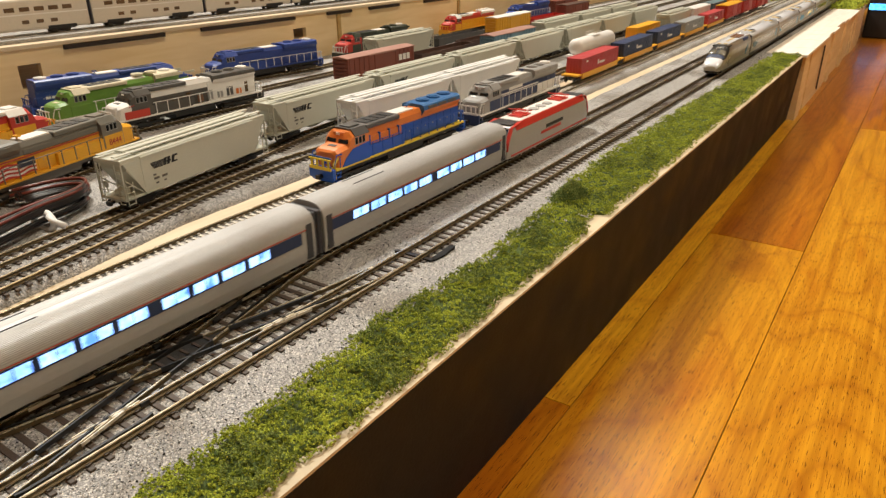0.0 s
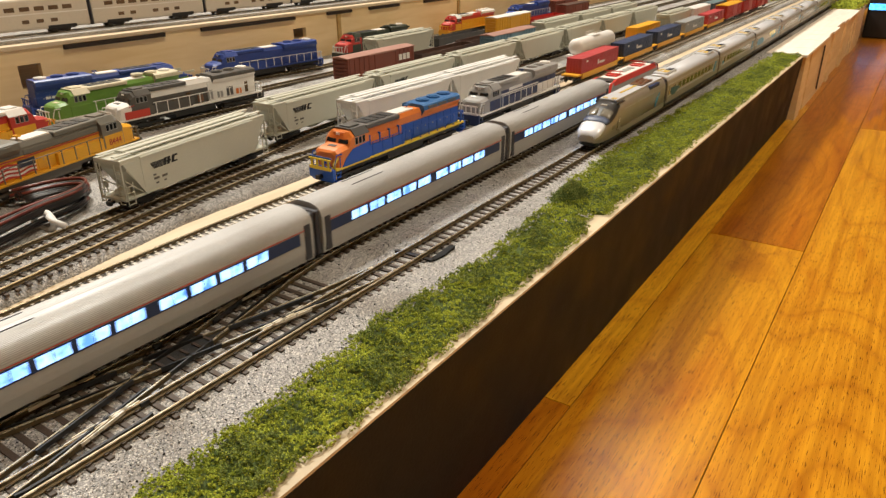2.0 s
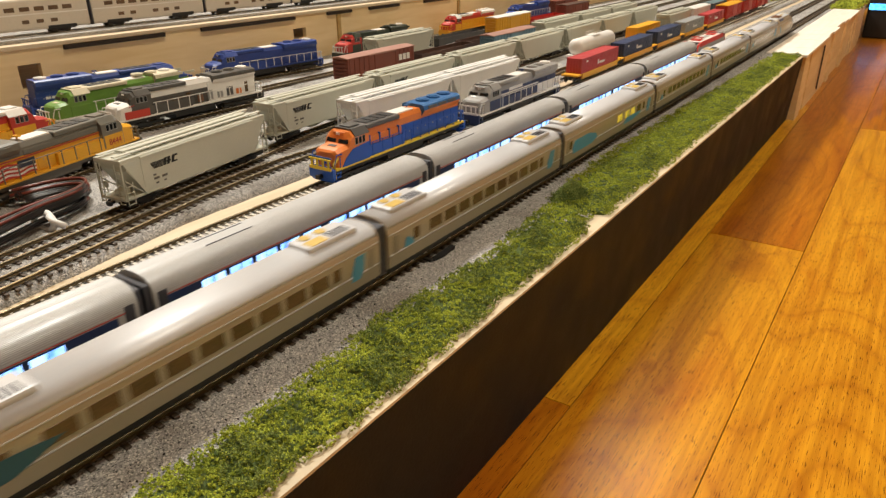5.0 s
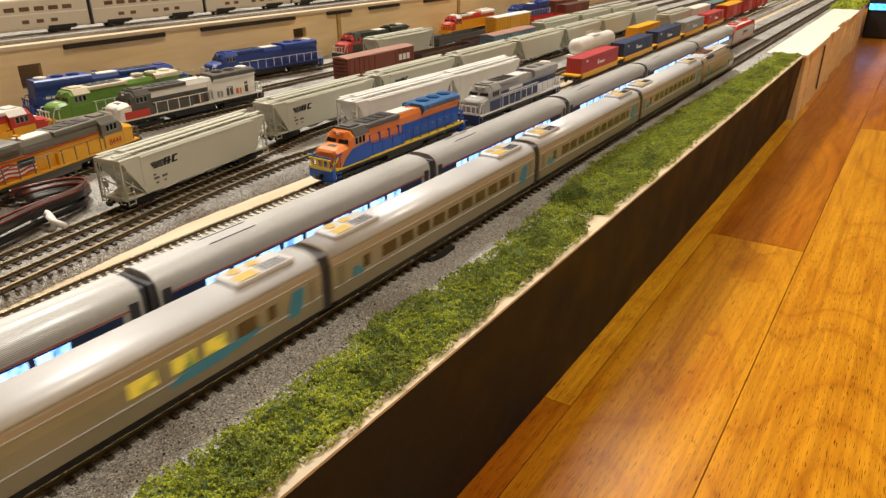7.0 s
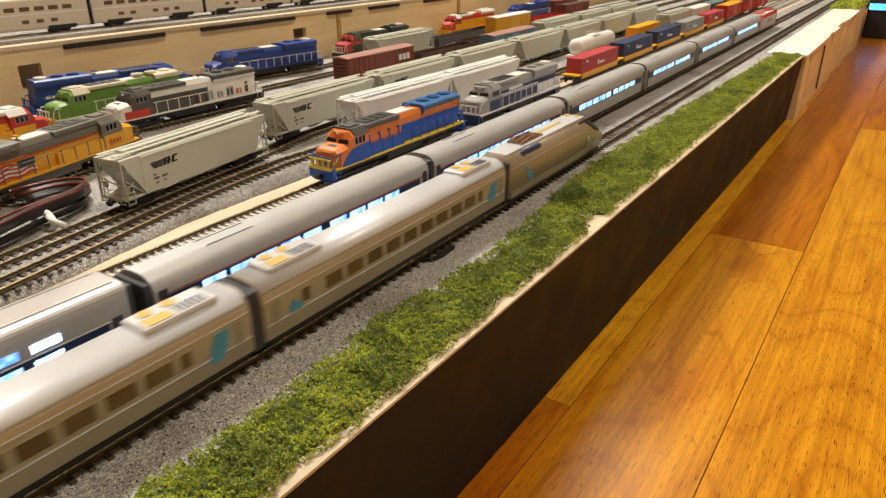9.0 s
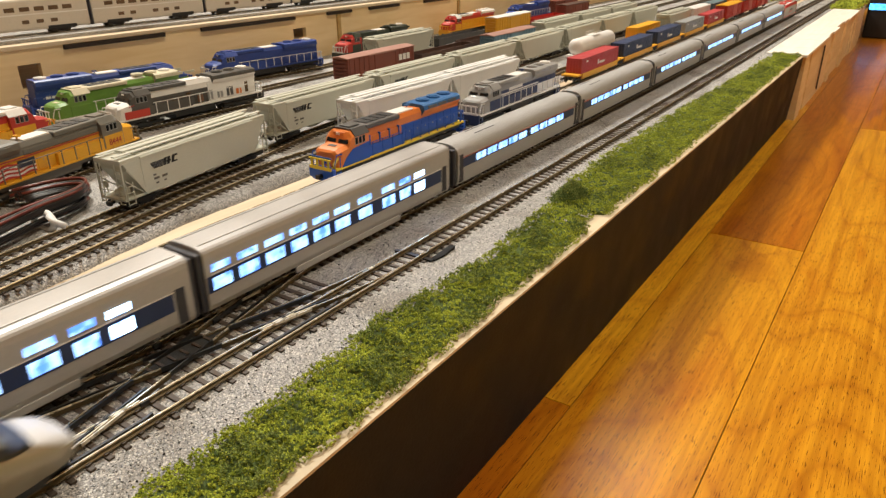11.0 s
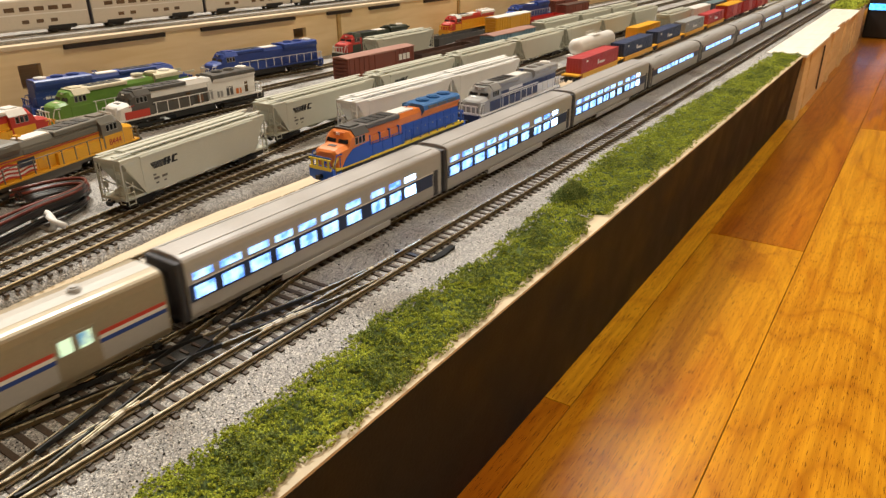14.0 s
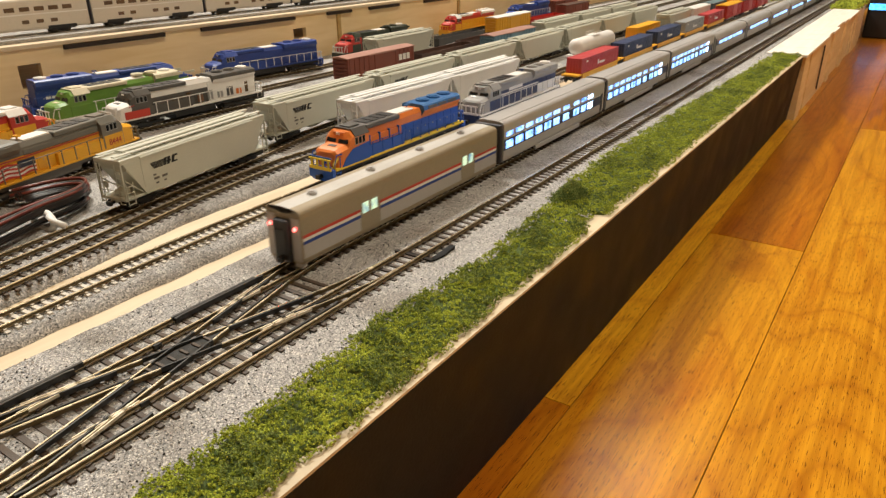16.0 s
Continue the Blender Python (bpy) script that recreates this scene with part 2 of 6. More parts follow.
# ---- structure: room, floor, layout board ----
X0, X1 = -2.5, 2.15      # the board's ends
EDGE = -0.0570           # the board's front edge
BED = -0.0027            # top of the ballast


def slab(name, dims, material, label, kind="structure", bevel=0.0):
    ob = part(name, boxes(dims, bevel=bevel), material, None)
    return tagged(ob, label, name.split("_")[0], kind=kind)


WALL = paint("warm_wall_paint", (0.62, 0.55, 0.44), 0.8, 0, 0.06, 4, 0.1)
# the far wall is unseen; its dark colour keeps reflections off the floor
slab("wall_east", (3.4, 3.5, -2.2, 2.6, FLOOR, CEILING), paint("darkened_far_wall", (0.12, 0.075, 0.045), 0.7, 0, 0.2, 6, 0.1), "unseen far wall, coloured dark to dim its reflection in the floor")
slab("wall_west", (-3.2, -3.1, -2.2, 2.6, FLOOR, CEILING), WALL, "plain wall in warm evening light")
slab("wall_north", (-3.1, 3.4, 2.5, 2.6, FLOOR, CEILING), WALL, "plain wall in warm evening light")
slab("wall_south", (-3.1, 3.4, -2.2, -2.1, FLOOR, CEILING), WALL, "plain wall in warm evening light")
slab("ceiling", (-3.2, 3.5, -2.2, 2.6, CEILING, CEILING + 0.1), WALL, "plain painted ceiling")
floor = slab("floor", (-3.1, 3.4, -2.1, 2.5, FLOOR - 0.03, FLOOR - 0.0012), OAK_GAP, "oak strip floor with dark joints between the planks")

# oak planks, 82 mm wide, laid along the board
rnd = random.Random(5)
y = -0.0507
row = 0
while y > -2.0:
    x = -3.05 + rnd.uniform(0, 0.5)
    wide = 0.0148 if row == 0 else 0.0672
    cuts = {0: [-0.9, 0.264, 1.05], 1: [-0.6, 0.5255, 1.45], 2: [-0.2, 0.95]}.get(row)
    if cuts is None:
        cuts, c = [], -2.6 + rnd.uniform(0, 0.6)
        while c < 3.2:
            cuts.append(c)
            c += rnd.uniform(0.5, 1.1)
    ends = [-3.09] + cuts + [3.39]
    for a, b in zip(ends, ends[1:]):
        wgap = 0.00018
        ob = part("plank", boxes((a + 0.0002, b - 0.0002, y - wide + wgap, y - wgap, FLOOR - 0.01, FLOOR), bevel=0.0004), OAK_RED_DIMMED if (row < 4 and a > 0.4) or (row == 0 and b < 0.5) else OAK, floor)
    y -= wide
    row += 1
ob = part("plank", boxes((-3.09, 3.39, -0.0503, 2.45, FLOOR - 0.01, FLOOR), bevel=0.0004), OAK, floor)

PLY_TOP = wood_material("whitish_plywood", (0.80, 0.73, 0.62), (0.88, 0.82, 0.72), (4, 40, 40), 0.6)
# board, black painted fascia and the bare plywood modules behind it
slab("layout_board", (X0, X1, EDGE + 0.0045, 0.90, -0.024, -0.0072), PLY, "bare plywood board of the model railway layout")
bm = bmesh.new()
loft(bm, [[(x, EDGE + 0.0055, FLOOR), (x, EDGE + 0.0085, FLOOR), (x, EDGE + 0.0012, -0.0047), (x, EDGE, -0.0047)] for x in (X0, 0.948)])
tagged(part("fascia_front", bm, BLACK, None), "black painted fascia board along the layout edge", "fascia", kind="structure")
slab("fascia_top_edge", (X0, 0.948, EDGE + 0.0001, EDGE + 0.0092, -0.0045, -0.0034), PLY_PALE, "pale raw plywood lip along the layout edge")
far_side = tagged(new("fascia_far"), "unpainted finger-jointed plywood side of the far module", "fascia", kind="structure")
x = 0.9485
while x < 1.80:
    w = rnd.uniform(0.028, 0.05)
    part("panel", boxes((x, x + w - 0.0002, EDGE - rnd.choice((0.0, 0.0018, 0.003)), EDGE + 0.006, FLOOR, -0.0048)), PLY_FACE, far_side)
    x += w
far_top = tagged(new("module_top"), "pale bare plywood strips on the far module", "board", kind="structure")
x = 0.940
while x < 1.60:
    w = rnd.uniform(0.05, 0.10)
    part("strip", boxes((x, x + w - 0.0008, EDGE - rnd.choice((0.0005, 0.003, 0.005)), -0.0165, -0.0046, -0.0016)), PLY_TOP, far_top)
    x += w
slab("module_joint", (1.12, 1.126, EDGE - 0.0045, EDGE - 0.0031, FLOOR + 0.01, -0.012), paint("dark_gap", (0.05, 0.03, 0.02), 0.8), "dark joint between two plywood modules")


# ballast beds with an uneven top and grains lying on them
def bed(name, outline_near, outline_far, label, xs):
    """A sheet of ballast between two edges given as functions of x, with sloped shoulders down to the board."""
    vs, fs = [], []
    nrow = 14
    for x in xs:
        a, b = outline_near(x), outline_far(x)
        wig = 0.0012 * noise.noise((x * 60, a * 50, 1.0))
        for j in range(nrow + 1):
            k = j / nrow
            y = a + wig + (b - a) * k
            z = BED + 0.00035 * noise.noise((x * 160, y * 160, 0.0)) + 0.0004 * noise.noise((x * 35, y * 35, 4.0))
            if j in (0, nrow):
                z = -0.0074
            if j == 1:
                y = a + wig + min(0.0022, (b - a) * 0.2)
            if j == nrow - 1:
                y = b + wig - min(0.0022, (b - a) * 0.2)
            vs.append((x, y, z))
    for i in range(len(xs) - 1):
        for j in range(nrow):
            o = i * (nrow + 1) + j
            fs.append((o, o + nrow + 1, o + nrow + 2, o + 1))
    ob = new(name, mesh_from(name, vs, fs, BALLAST))
    smooth(ob)
    return tagged(ob, label, "ballast", kind="structure")


def steps(a, b, n):
    return [a + (b - a) * i / n for i in range(n + 1)]


XS = steps(X0, 0.0, 60)[:-1] + steps(0.0, 0.6, 200)[:-1] + steps(0.6, X1, 120)


def line(pts):
    def f(x):
        if x <= pts[0][0]:
            return pts[0][1]
        for (xa, ya), (xb, yb) in zip(pts, pts[1:]):
            if x <= xb:
                return ya + (yb - ya) * (x - xa) / (xb - xa)
        return pts[-1][1]
    return f


T4_EDGE = line([(0.04, 0.1050), (0.09, 0.1130), (0.115, 0.1170), (0.142, 0.1208), (0.158, 0.1232), (0.1925, 0.1285), (0.211, 0.1300), (0.30, 0.1305), (0.4, 0.129), (0.6, 0.126), (0.75, 0.127), (1.0, 0.128)])
bed("ballast_main", lambda x: -0.0482 if x < 0.95 else -0.020, lambda x: 0.0650, "grey gravel ballast under the two main tracks", XS)
bed("ballast_yard", lambda x: 0.0798, line([(0.03, 0.0995), (0.118, 0.1042), (0.2, 0.1085), (0.3, 0.1085), (0.55, 0.1065), (0.7, 0.113), (1.0, 0.118)]), "grey gravel ballast under the pale yard track", XS)
bed("ballast_back", T4_EDGE, lambda x: 0.4392, "grey gravel ballast under the rear yard tracks", XS)


def grains(name, count, region, label, size=(0.00014, 0.00034), tones=BALLAST):
    r = random.Random(11)
    vs, fs = [], []
    while len(fs) < count * 4:
        x, y = region(r)
        s = r.uniform(*size)
        o = len(vs)
        z = BED + 0.0002
        a = r.uniform(0, 6.28)
        for k in range(3):
            vs.append((x + s * math.cos(a + k * 2.1), y + s * math.sin(a + k * 2.1), z - s * 0.4 + r.uniform(0, s * 0.4)))
        vs.append((x + r.uniform(-s, s) * 0.3, y + r.uniform(-s, s) * 0.3, z + s * r.uniform(0.4, 0.9)))
        fs += [(o, o + 1, o + 3), (o + 1, o + 2, o + 3), (o + 2, o, o + 3), (o, o + 2, o + 1)]
    ob = new(name, mesh_from(name, vs, fs, tones))
    return tagged(ob, label, "gravel", kind="stuff")


def grain_material():
    m, nt, b = nodes("loose_ballast_grain")
    g = nt.nodes.new("ShaderNodeNewGeometry")
    r = ramp(nt, g, [(0.0, (0.03, 0.03, 0.032)), (0.14, (0.06, 0.06, 0.06)), (0.2, (0.34, 0.33, 0.315)), (0.7, (0.50, 0.485, 0.455)), (1.0, (0.80, 0.77, 0.71))], "Random Per Island")
    nt.links.new(r.outputs[0], b.inputs["Base Color"])
    b.inputs["Roughness"].default_value = 0.85
    return m


def front_strip(r):
    x = 0.03 + 0.75 * r.random() ** 1.7
    return x, r.choice((r.uniform(-0.034, -0.009), r.uniform(0.009, 0.026), r.uniform(0.0445, 0.0630), r.uniform(-0.01, 0.045)))


def rear_strip(r):
    x = 0.08 + 0.5 * r.random() ** 1.6
    return x, r.choice((r.uniform(0.082, 0.090), r.uniform(0.092, 0.104), T4_EDGE(x) + 0.002 + r.uniform(0, 0.012), T4_EDGE(x) + 0.002 + r.uniform(0, 0.09)))


GRAIN = grain_material()
grains("ballast_grains", 26000, front_strip, "loose grey gravel grains on the ballast", tones=GRAIN)
def dark_spot(r):
    return front_strip(r) if r.random() < 0.7 else rear_strip(r)


grains("dark_ballast_grains", 2200, dark_spot, "scattered black gravel grains on the ballast", (0.0003, 0.0006), paint("black_stone", (0.03, 0.03, 0.03), 0.8))
grains("ballast_grains", 12000, rear_strip, "loose grey gravel grains on the ballast", tones=GRAIN)
bm = bmesh.new()
edge = []
for i in range(60):
    x = 0.06 + i * 0.0042
    edge.append((x, 0.0645 + 0.0016 * noise.noise((x * 55, 2.0, 0.0)) + 0.0012 * noise.noise((x * 160, 7.0, 0.0))))
loft(bm, [[(x, 0.0636, -0.0073), (x, y + 0.0042, -0.0073), (x, y + 0.0042, -0.0070), (x, 0.0636, -0.0070)] for x, y in edge])
tagged(part("glue_stain", bm, GLUE, None), "brown glue stain along the plywood strip", "stain", kind="structure")
# small black block standing beside the front track
bm = bmesh.new()
loft(bm, [[(x, -0.0106 - d, -0.0060), (x, -0.0086, -0.0060), (x, -0.0086, z), (x, -0.0106 - d, z)] for x, d, z in ((0.2275, 0.0, -0.0021), (0.2340, 0.0012, -0.0016), (0.2435, 0.0006, -0.0010))])
tagged(part("track_gap_block", bm, paint("matt_black_block", (0.004, 0.004, 0.004), 0.9), None), "small black block standing beside the front track", "track", kind="structure")


# ground foam: many small tufts
def tufts(name, count, region, label, mat, base, h=(0.0006, 0.0020), leaf=(0.00035, 0.0009)):
    r = random.Random(21)
    vs, fs = [], []
    for _ in range(count):
        x, y, lift = region(r)
        hh = r.uniform(*h)
        for _k in range(r.randint(5, 8)):
            a, e = r.uniform(0, 6.283), r.uniform(-0.2, 1.3)
            d = Vector((math.cos(a) * math.cos(e), math.sin(a) * math.cos(e), math.sin(e)))
            c = Vector((x, y, base + lift)) + d * hh * r.uniform(0.2, 1.0)
            s = r.uniform(*leaf)
            u = Vector((r.uniform(-1, 1), r.uniform(-1, 1), r.uniform(-1, 1))).normalized() * s
            w = Vector((r.uniform(-1, 1), r.uniform(-1, 1), r.uniform(-1, 1))).normalized() * s
            n = u.cross(w).normalized() * s * 0.6
            o = len(vs)
            vs += [c + u, c + w, c - u * 0.7 - w * 0.6, c + n]
            fs += [(o, o + 1, o + 2), (o, o + 1, o + 3), (o + 1, o + 2, o + 3), (o + 2, o, o + 3)]
    ob = new(name, mesh_from(name, [tuple(v) for v in vs], fs, mat))
    return tagged(ob, label, "grass", kind="stuff")


GRASS_IN = line([(0.0, -0.030), (0.07, -0.026), (0.14, -0.0235), (0.18, -0.0225), (0.24, -0.0275), (0.33, -0.020), (0.41, -0.0125), (0.57, -0.0155), (0.74, -0.021), (0.95, -0.0255)])


def lawn_height(x, y):
    """Lumpy top of the foam: coarse mounds with smaller clumps on them."""
    return 0.0007 + 0.0012 * max(0, noise.noise((x * 40, y * 70, 2.0))) + 0.0036 * max(0, noise.noise((x * 150, y * 150, 6.0)) - 0.05) + 0.0034 * max(0, noise.noise((x * 370, y * 370, 11.0)))


def lawn_outer(x):
    outer = -0.0550 + 0.0030 * noise.noise((x * 45, 5.0, 0.0)) + 0.0016 * noise.noise((x * 170, 8.0, 0.0))
    return max(outer, -0.0492) if 0.300 < x < 0.321 else outer


def lawn(r):
    while True:
        x = 0.02 + 0.925 * r.random() ** 1.45
        y = r.uniform(-0.0568, -0.004)
        inner = GRASS_IN(x) + 0.0040 * noise.noise((x * 90, y * 40, 3.0)) + 0.0022 * noise.noise((x * 260, y * 260, 4.0)) + max(-0.003, r.gauss(0, 0.0011))
        if lawn_outer(x) < y < inner and noise.noise((x * 240, y * 240, 9.0)) > -0.5:
            edge_in = min(1.0, (inner - y) / 0.004, (y - lawn_outer(x)) / 0.002)
            return x, y, lawn_height(x, y) * max(0.1, edge_in)


def lawn_base(name, label):
    vs, fs = [], []
    xs = steps(0.0, 0.947, 420)
    n = 14
    for x in xs:
        a, b = lawn_outer(x) + 0.0022, GRASS_IN(x) - 0.0030 + 0.0030 * noise.noise((x * 90, -1.0, 3.0))
        for j in range(n + 1):
            y = a + (b - a) * j / n
            vs.append((x, y, BED + (0.6 * lawn_height(x, y) - 0.0002 if 0 < j < n else -0.002)))
    for i in range(len(xs) - 1):
        for j in range(n):
            o = i * (n + 1) + j
            fs.append((o, o + n + 1, o + n + 2, o + 1))
    return tagged(new(name, mesh_from(name, vs, fs, SOIL)), label, "grass", kind="stuff")


SOIL = paint("dark_green_scenery_base", (0.075, 0.11, 0.018), 0.9, 0, 0.4, 300, 0.5)
lawn_base("grass_base", "dark green scenery base under the ground foam")
tufts("grass", 36000, lawn, "bright green ground foam strip along the layout edge", GRASS, BED, (0.0002, 0.0010), (0.00022, 0.00055))


def dark_lawn(r):
    while True:
        x, y, l = lawn(r)
        if noise.noise((x * 38, y * 60, 7.0)) > (0.02 if 0.14 < x < 0.30 else 0.25):
            return x, y, l + 0.0004


tufts("dark_grass", 5500, dark_lawn, "dark green coarse turf clumps in the ground foam", BUSH, BED, (0.0003, 0.0014), (0.00024, 0.00055))


def bush(r):
    a, d = r.uniform(0, 6.28), abs(r.gauss(0, 0.5))
    return 0.333 + 0.013 * d * math.cos(a), -0.029 + 0.009 * d * math.sin(a), max(0, 0.0105 * (1 - d * 0.75)) * r.random() ** 0.6


tagged(tufts("bush", 2600, bush, "small dark green bush at the edge of the grass", BUSH, BED, (0.0006, 0.0022), (0.00025, 0.0006)), category="bush", kind="thing")


def far_hedge(r):
    return r.uniform(1.60, 1.84), r.uniform(-0.055, -0.012), r.uniform(0, 0.009)


tufts("far_grass", 900, far_hedge, "green foam at the far end of the layout", GRASS, -0.0072, (0.003, 0.008), (0.002, 0.004))


def far_back(r):
    return r.uniform(1.75, 2.1), r.uniform(0.10, 0.24), r.uniform(0, 0.01)


tufts("far_grass", 700, far_back, "green foam behind the far tracks", GRASS, BED, (0.003, 0.009), (0.002, 0.004))

# raised plywood shelf behind the yard
SHELF = 0.051
face = tagged(new("shelf_fascia"), "bare plywood side of the raised shelf with square cut-outs", "fascia", kind="structure")
holes = [(0.284, 0.303, 0.016, 0.0355), (0.597, 0.618, 0.022, 0.0335)]
cuts = sorted({X0, X1, *[v for h in holes for v in h[:2]]})
for a, b in zip(cuts, cuts[1:]):
    hole = [h for h in holes if h[0] <= a and b <= h[1]]
    if hole:
        part("panel", boxes((a, b, 0.440, 0.446, -0.0072, hole[0][2])), PLY_FACE, face)
        part("panel", boxes((a, b, 0.440, 0.446, hole[0][3], SHELF - 0.0032)), PLY_FACE, face)
    else:
        part("panel", boxes((a, b, 0.440, 0.446, -0.0072, SHELF - 0.0032)), PLY_FACE, face)
slab("shelf_top", (X0, X1, 0.4385, 0.90, SHELF - 0.003, SHELF), PLY, "bare plywood top of the raised shelf")
# near-black strips on the uncut face paint the shade inside the slots
SLOT_SHADE = paint("slot_shade", (0.03, 0.018, 0.010), 0.9)
for a, b in ((0.262, 0.268), (0.325, 0.425), (0.468, 0.60), (0.655, 0.70), (0.735, 0.80), (0.86, 0.93)):
    slab("shelf_slot", (a, b, 0.4372, 0.4399, SHELF - 0.0072, SHELF - 0.0036), SLOT_SHADE, "painted shade of a finger-joint slot under the shelf top")
for x in (0.672, 0.95, 1.25):
    slab("shelf_joint", (x, x + 0.006, 0.4376, 0.4399, -0.002, SHELF - 0.004), GLUE, "dark joint post between two shelf modules")
slab("shelf_ballast", (X0, X1, 0.452, 0.56, SHELF + 0.0002, SHELF + 0.003), BALLAST, "grey ballast strip on the raised shelf")

# dark equipment at the far end with a lit blue display
CAB = empty("equipment_cabinet", "dark equipment cabinet with a lit blue display", "cabinet", m=pose(1.86, 0, 0))
part("body", boxes((0.0, 0.3, -0.62, -0.0585, FLOOR, 0.16), bevel=0.004), paint("dark_cabinet", (0.012, 0.011, 0.011), 0.5, 0, 0.3, 10), CAB)
part("display", boxes((-0.003, -0.0003, -0.135, -0.0610, -0.0215, -0.0085), bevel=0.001), glow("blue_display_light", (0.10, 0.55, 1.0), 3.0), CAB, "lit blue display")
slab("backdrop_board", (2.16, 2.19, -0.055, 0.9, -0.024, 0.30), paint("dark_backdrop", (0.03, 0.024, 0.018), 0.8), "dark board closing the layout's far end")


# ---- tracks ----
def track(name, pts, tie_mat, label, pitch, near=None, rail_mat=None, gauge=0.009):
    """A model track along a line of (x, y); ties between near[0] and near[1] are single parts, the rest one mesh."""
    th = empty(name, label, "railway track", "tracks of the layout", kind="structure")
    cum = [0.0]
    for a, b in zip(pts, pts[1:]):
        cum.append(cum[-1] + math.hypot(b[0] - a[0], b[1] - a[1]))

    def at(s):
        for i in range(len(pts) - 1):
            if s <= cum[i + 1] or i == len(pts) - 2:
                a, b = pts[i], pts[i + 1]
                k = (s - cum[i]) / (cum[i + 1] - cum[i])
                d = math.atan2(b[1] - a[1], b[0] - a[0])
                return a[0] + k * (b[0] - a[0]), a[1] + k * (b[1] - a[1]), d

    for side in (-1, 1):
        bm, head = bmesh.new(), bmesh.new()
        rings, rings2 = [], []
        for i, p in enumerate(pts):
            q = pts[min(i + 1, len(pts) - 1)]
            o = pts[max(i - 1, 0)]
            d = Vector((q[0] - o[0], q[1] - o[1], 0)).normalized()
            n = Vector((-d.y, d.x, 0))
            c = Vector((p[0], p[1], 0)) + n * side * (gauge / 2 + 0.0004)
            web = [(-0.0008, -0.0020), (0.0008, -0.0020), (0.0008, -0.0017), (0.00025, -0.0014), (0.00025, -0.0005), (-0.00025, -0.0005), (-0.00025, -0.0014), (-0.0008, -0.0017)]
            rings.append([c + n * w + Vector((0, 0, z)) for w, z in web])
            rings2.append([c + n * w + Vector((0, 0, z)) for w, z in ((-0.00034, -0.0004), (0.00034, -0.0004), (0.00034, -0.0001), (0.00024, 0.0), (-0.00024, 0.0), (-0.00034, -0.0001))])
        loft(bm, rings)
        loft(head, rings2)
        rail = part("rail", bm, rail_mat or RAIL_SIDE, th)
        part("rail_head", head, rail_mat or RAIL, rail)
    tb = bmesh.new()
    w, l = 0.0019, 0.0165
    box(tb, -w / 2, w / 2, -l / 2, l / 2, -0.0034, -0.0021, bevel=0.0002)
    for sy in (-1, 1):
        for off in (-0.0011, 0.0011):
            yy = sy * (gauge / 2 + 0.0004) + off
            box(tb, -0.0006, 0.0006, yy - 0.0004, yy + 0.0004, -0.0022, -0.0015)
    tie_mesh = bpy.data.meshes.new("tie")
    bmesh.ops.recalc_face_normals(tb, faces=tb.faces)
    tb.to_mesh(tie_mesh)
    tb.free()
    tie_mesh.materials.append(tie_mat)
    base = np.array([v.co[:] for v in tie_mesh.vertices])
    polys = [tuple(p.vertices) for p in tie_mesh.polygons]
    vs, fs = [], []
    count, s = 0, pitch / 2
    while s < cum[-1]:
        x, y, d = at(s)
        d += random.uniform(-0.012, 0.012)
        if near and near[0] <= x <= near[1] and count < 290:
            ob = new("tie", tie_mesh)
            ob.parent = th
            ob.matrix_local = Matrix.Translation((x, y, random.uniform(-0.0001, 0.0001))) @ Matrix.Rotation(d, 4, "Z")
            count += 1
        else:
            c, si = math.cos(d), math.sin(d)
            o = len(vs)
            for bx, by, bz in base:
                vs.append((x + bx * c - by * si, y + bx * si + by * c, bz))
            fs += [tuple(i + o for i in f) for f in polys]
        s += pitch
    if vs:
        ob = new("ties", mesh_from("ties", vs, fs, tie_mat))
        ob.parent = th
        tagged(ob, kind="stuff")
    return th


T2Y, T3Y = 0.0355, 0.0975
track("railway_track", [(X0, 0), (X1, 0)], TIE, "main track with brown ties and worn metal rails in grey ballast", 0.0054, (0.02, 1.2))
track("railway_track", [(X0, T2Y), (X1, T2Y)], TIE, "main track with brown ties beside the first track", 0.0054, (0.02, 1.2))
track("railway_track", [(-0.3, 0.080), (0.08, 0.0925), (0.13, 0.0960), (0.2, 0.0985), (0.30, 0.099), (0.6, T3Y), (X1, T3Y)], TIE_PALE, "yard track with pale grey ties", 0.0041, (0.05, 0.32))
T4 = [(-0.3, 0.085), (0.03, 0.112), (0.107, 0.1245), (0.132, 0.1290), (0.183, 0.1385), (0.220, 0.1455), (0.264, 0.1505), (0.30, 0.1525), (0.36, 0.149), (0.46, 0.144), (0.6, 0.142), (X1, 0.142)]
T5 = [(-0.3, 0.098), (0.03, 0.130), (0.10, 0.1465), (0.1826, 0.1596), (0.285, 0.1745), (0.35, 0.188), (0.43, 0.1943), (0.8, 0.196), (X1, 0.205)]
track("railway_track", T4, TIE, "yard track with brown ties in grey ballast", 0.0050, (0.07, 0.36))
track("railway_track", T5, TIE, "yard track with brown ties under grey hoppers", 0.0050, (0.07, 0.34))
track("railway_track", [(-0.3, 0.108), (0.112, 0.2181), (0.259, 0.2565), (0.36, 0.262), (0.7, 0.2477), (X1, 0.25)], TIE, "rear yard track with brown ties", 0.0048, None)
track("railway_track", [(-0.3, 0.32), (0.272, 0.306), (0.413, 0.3035), (0.50, 0.285), (0.62, 0.283), (0.74, 0.295), (X1, 0.30)], TIE, "rear yard track with brown ties", 0.0048, None)
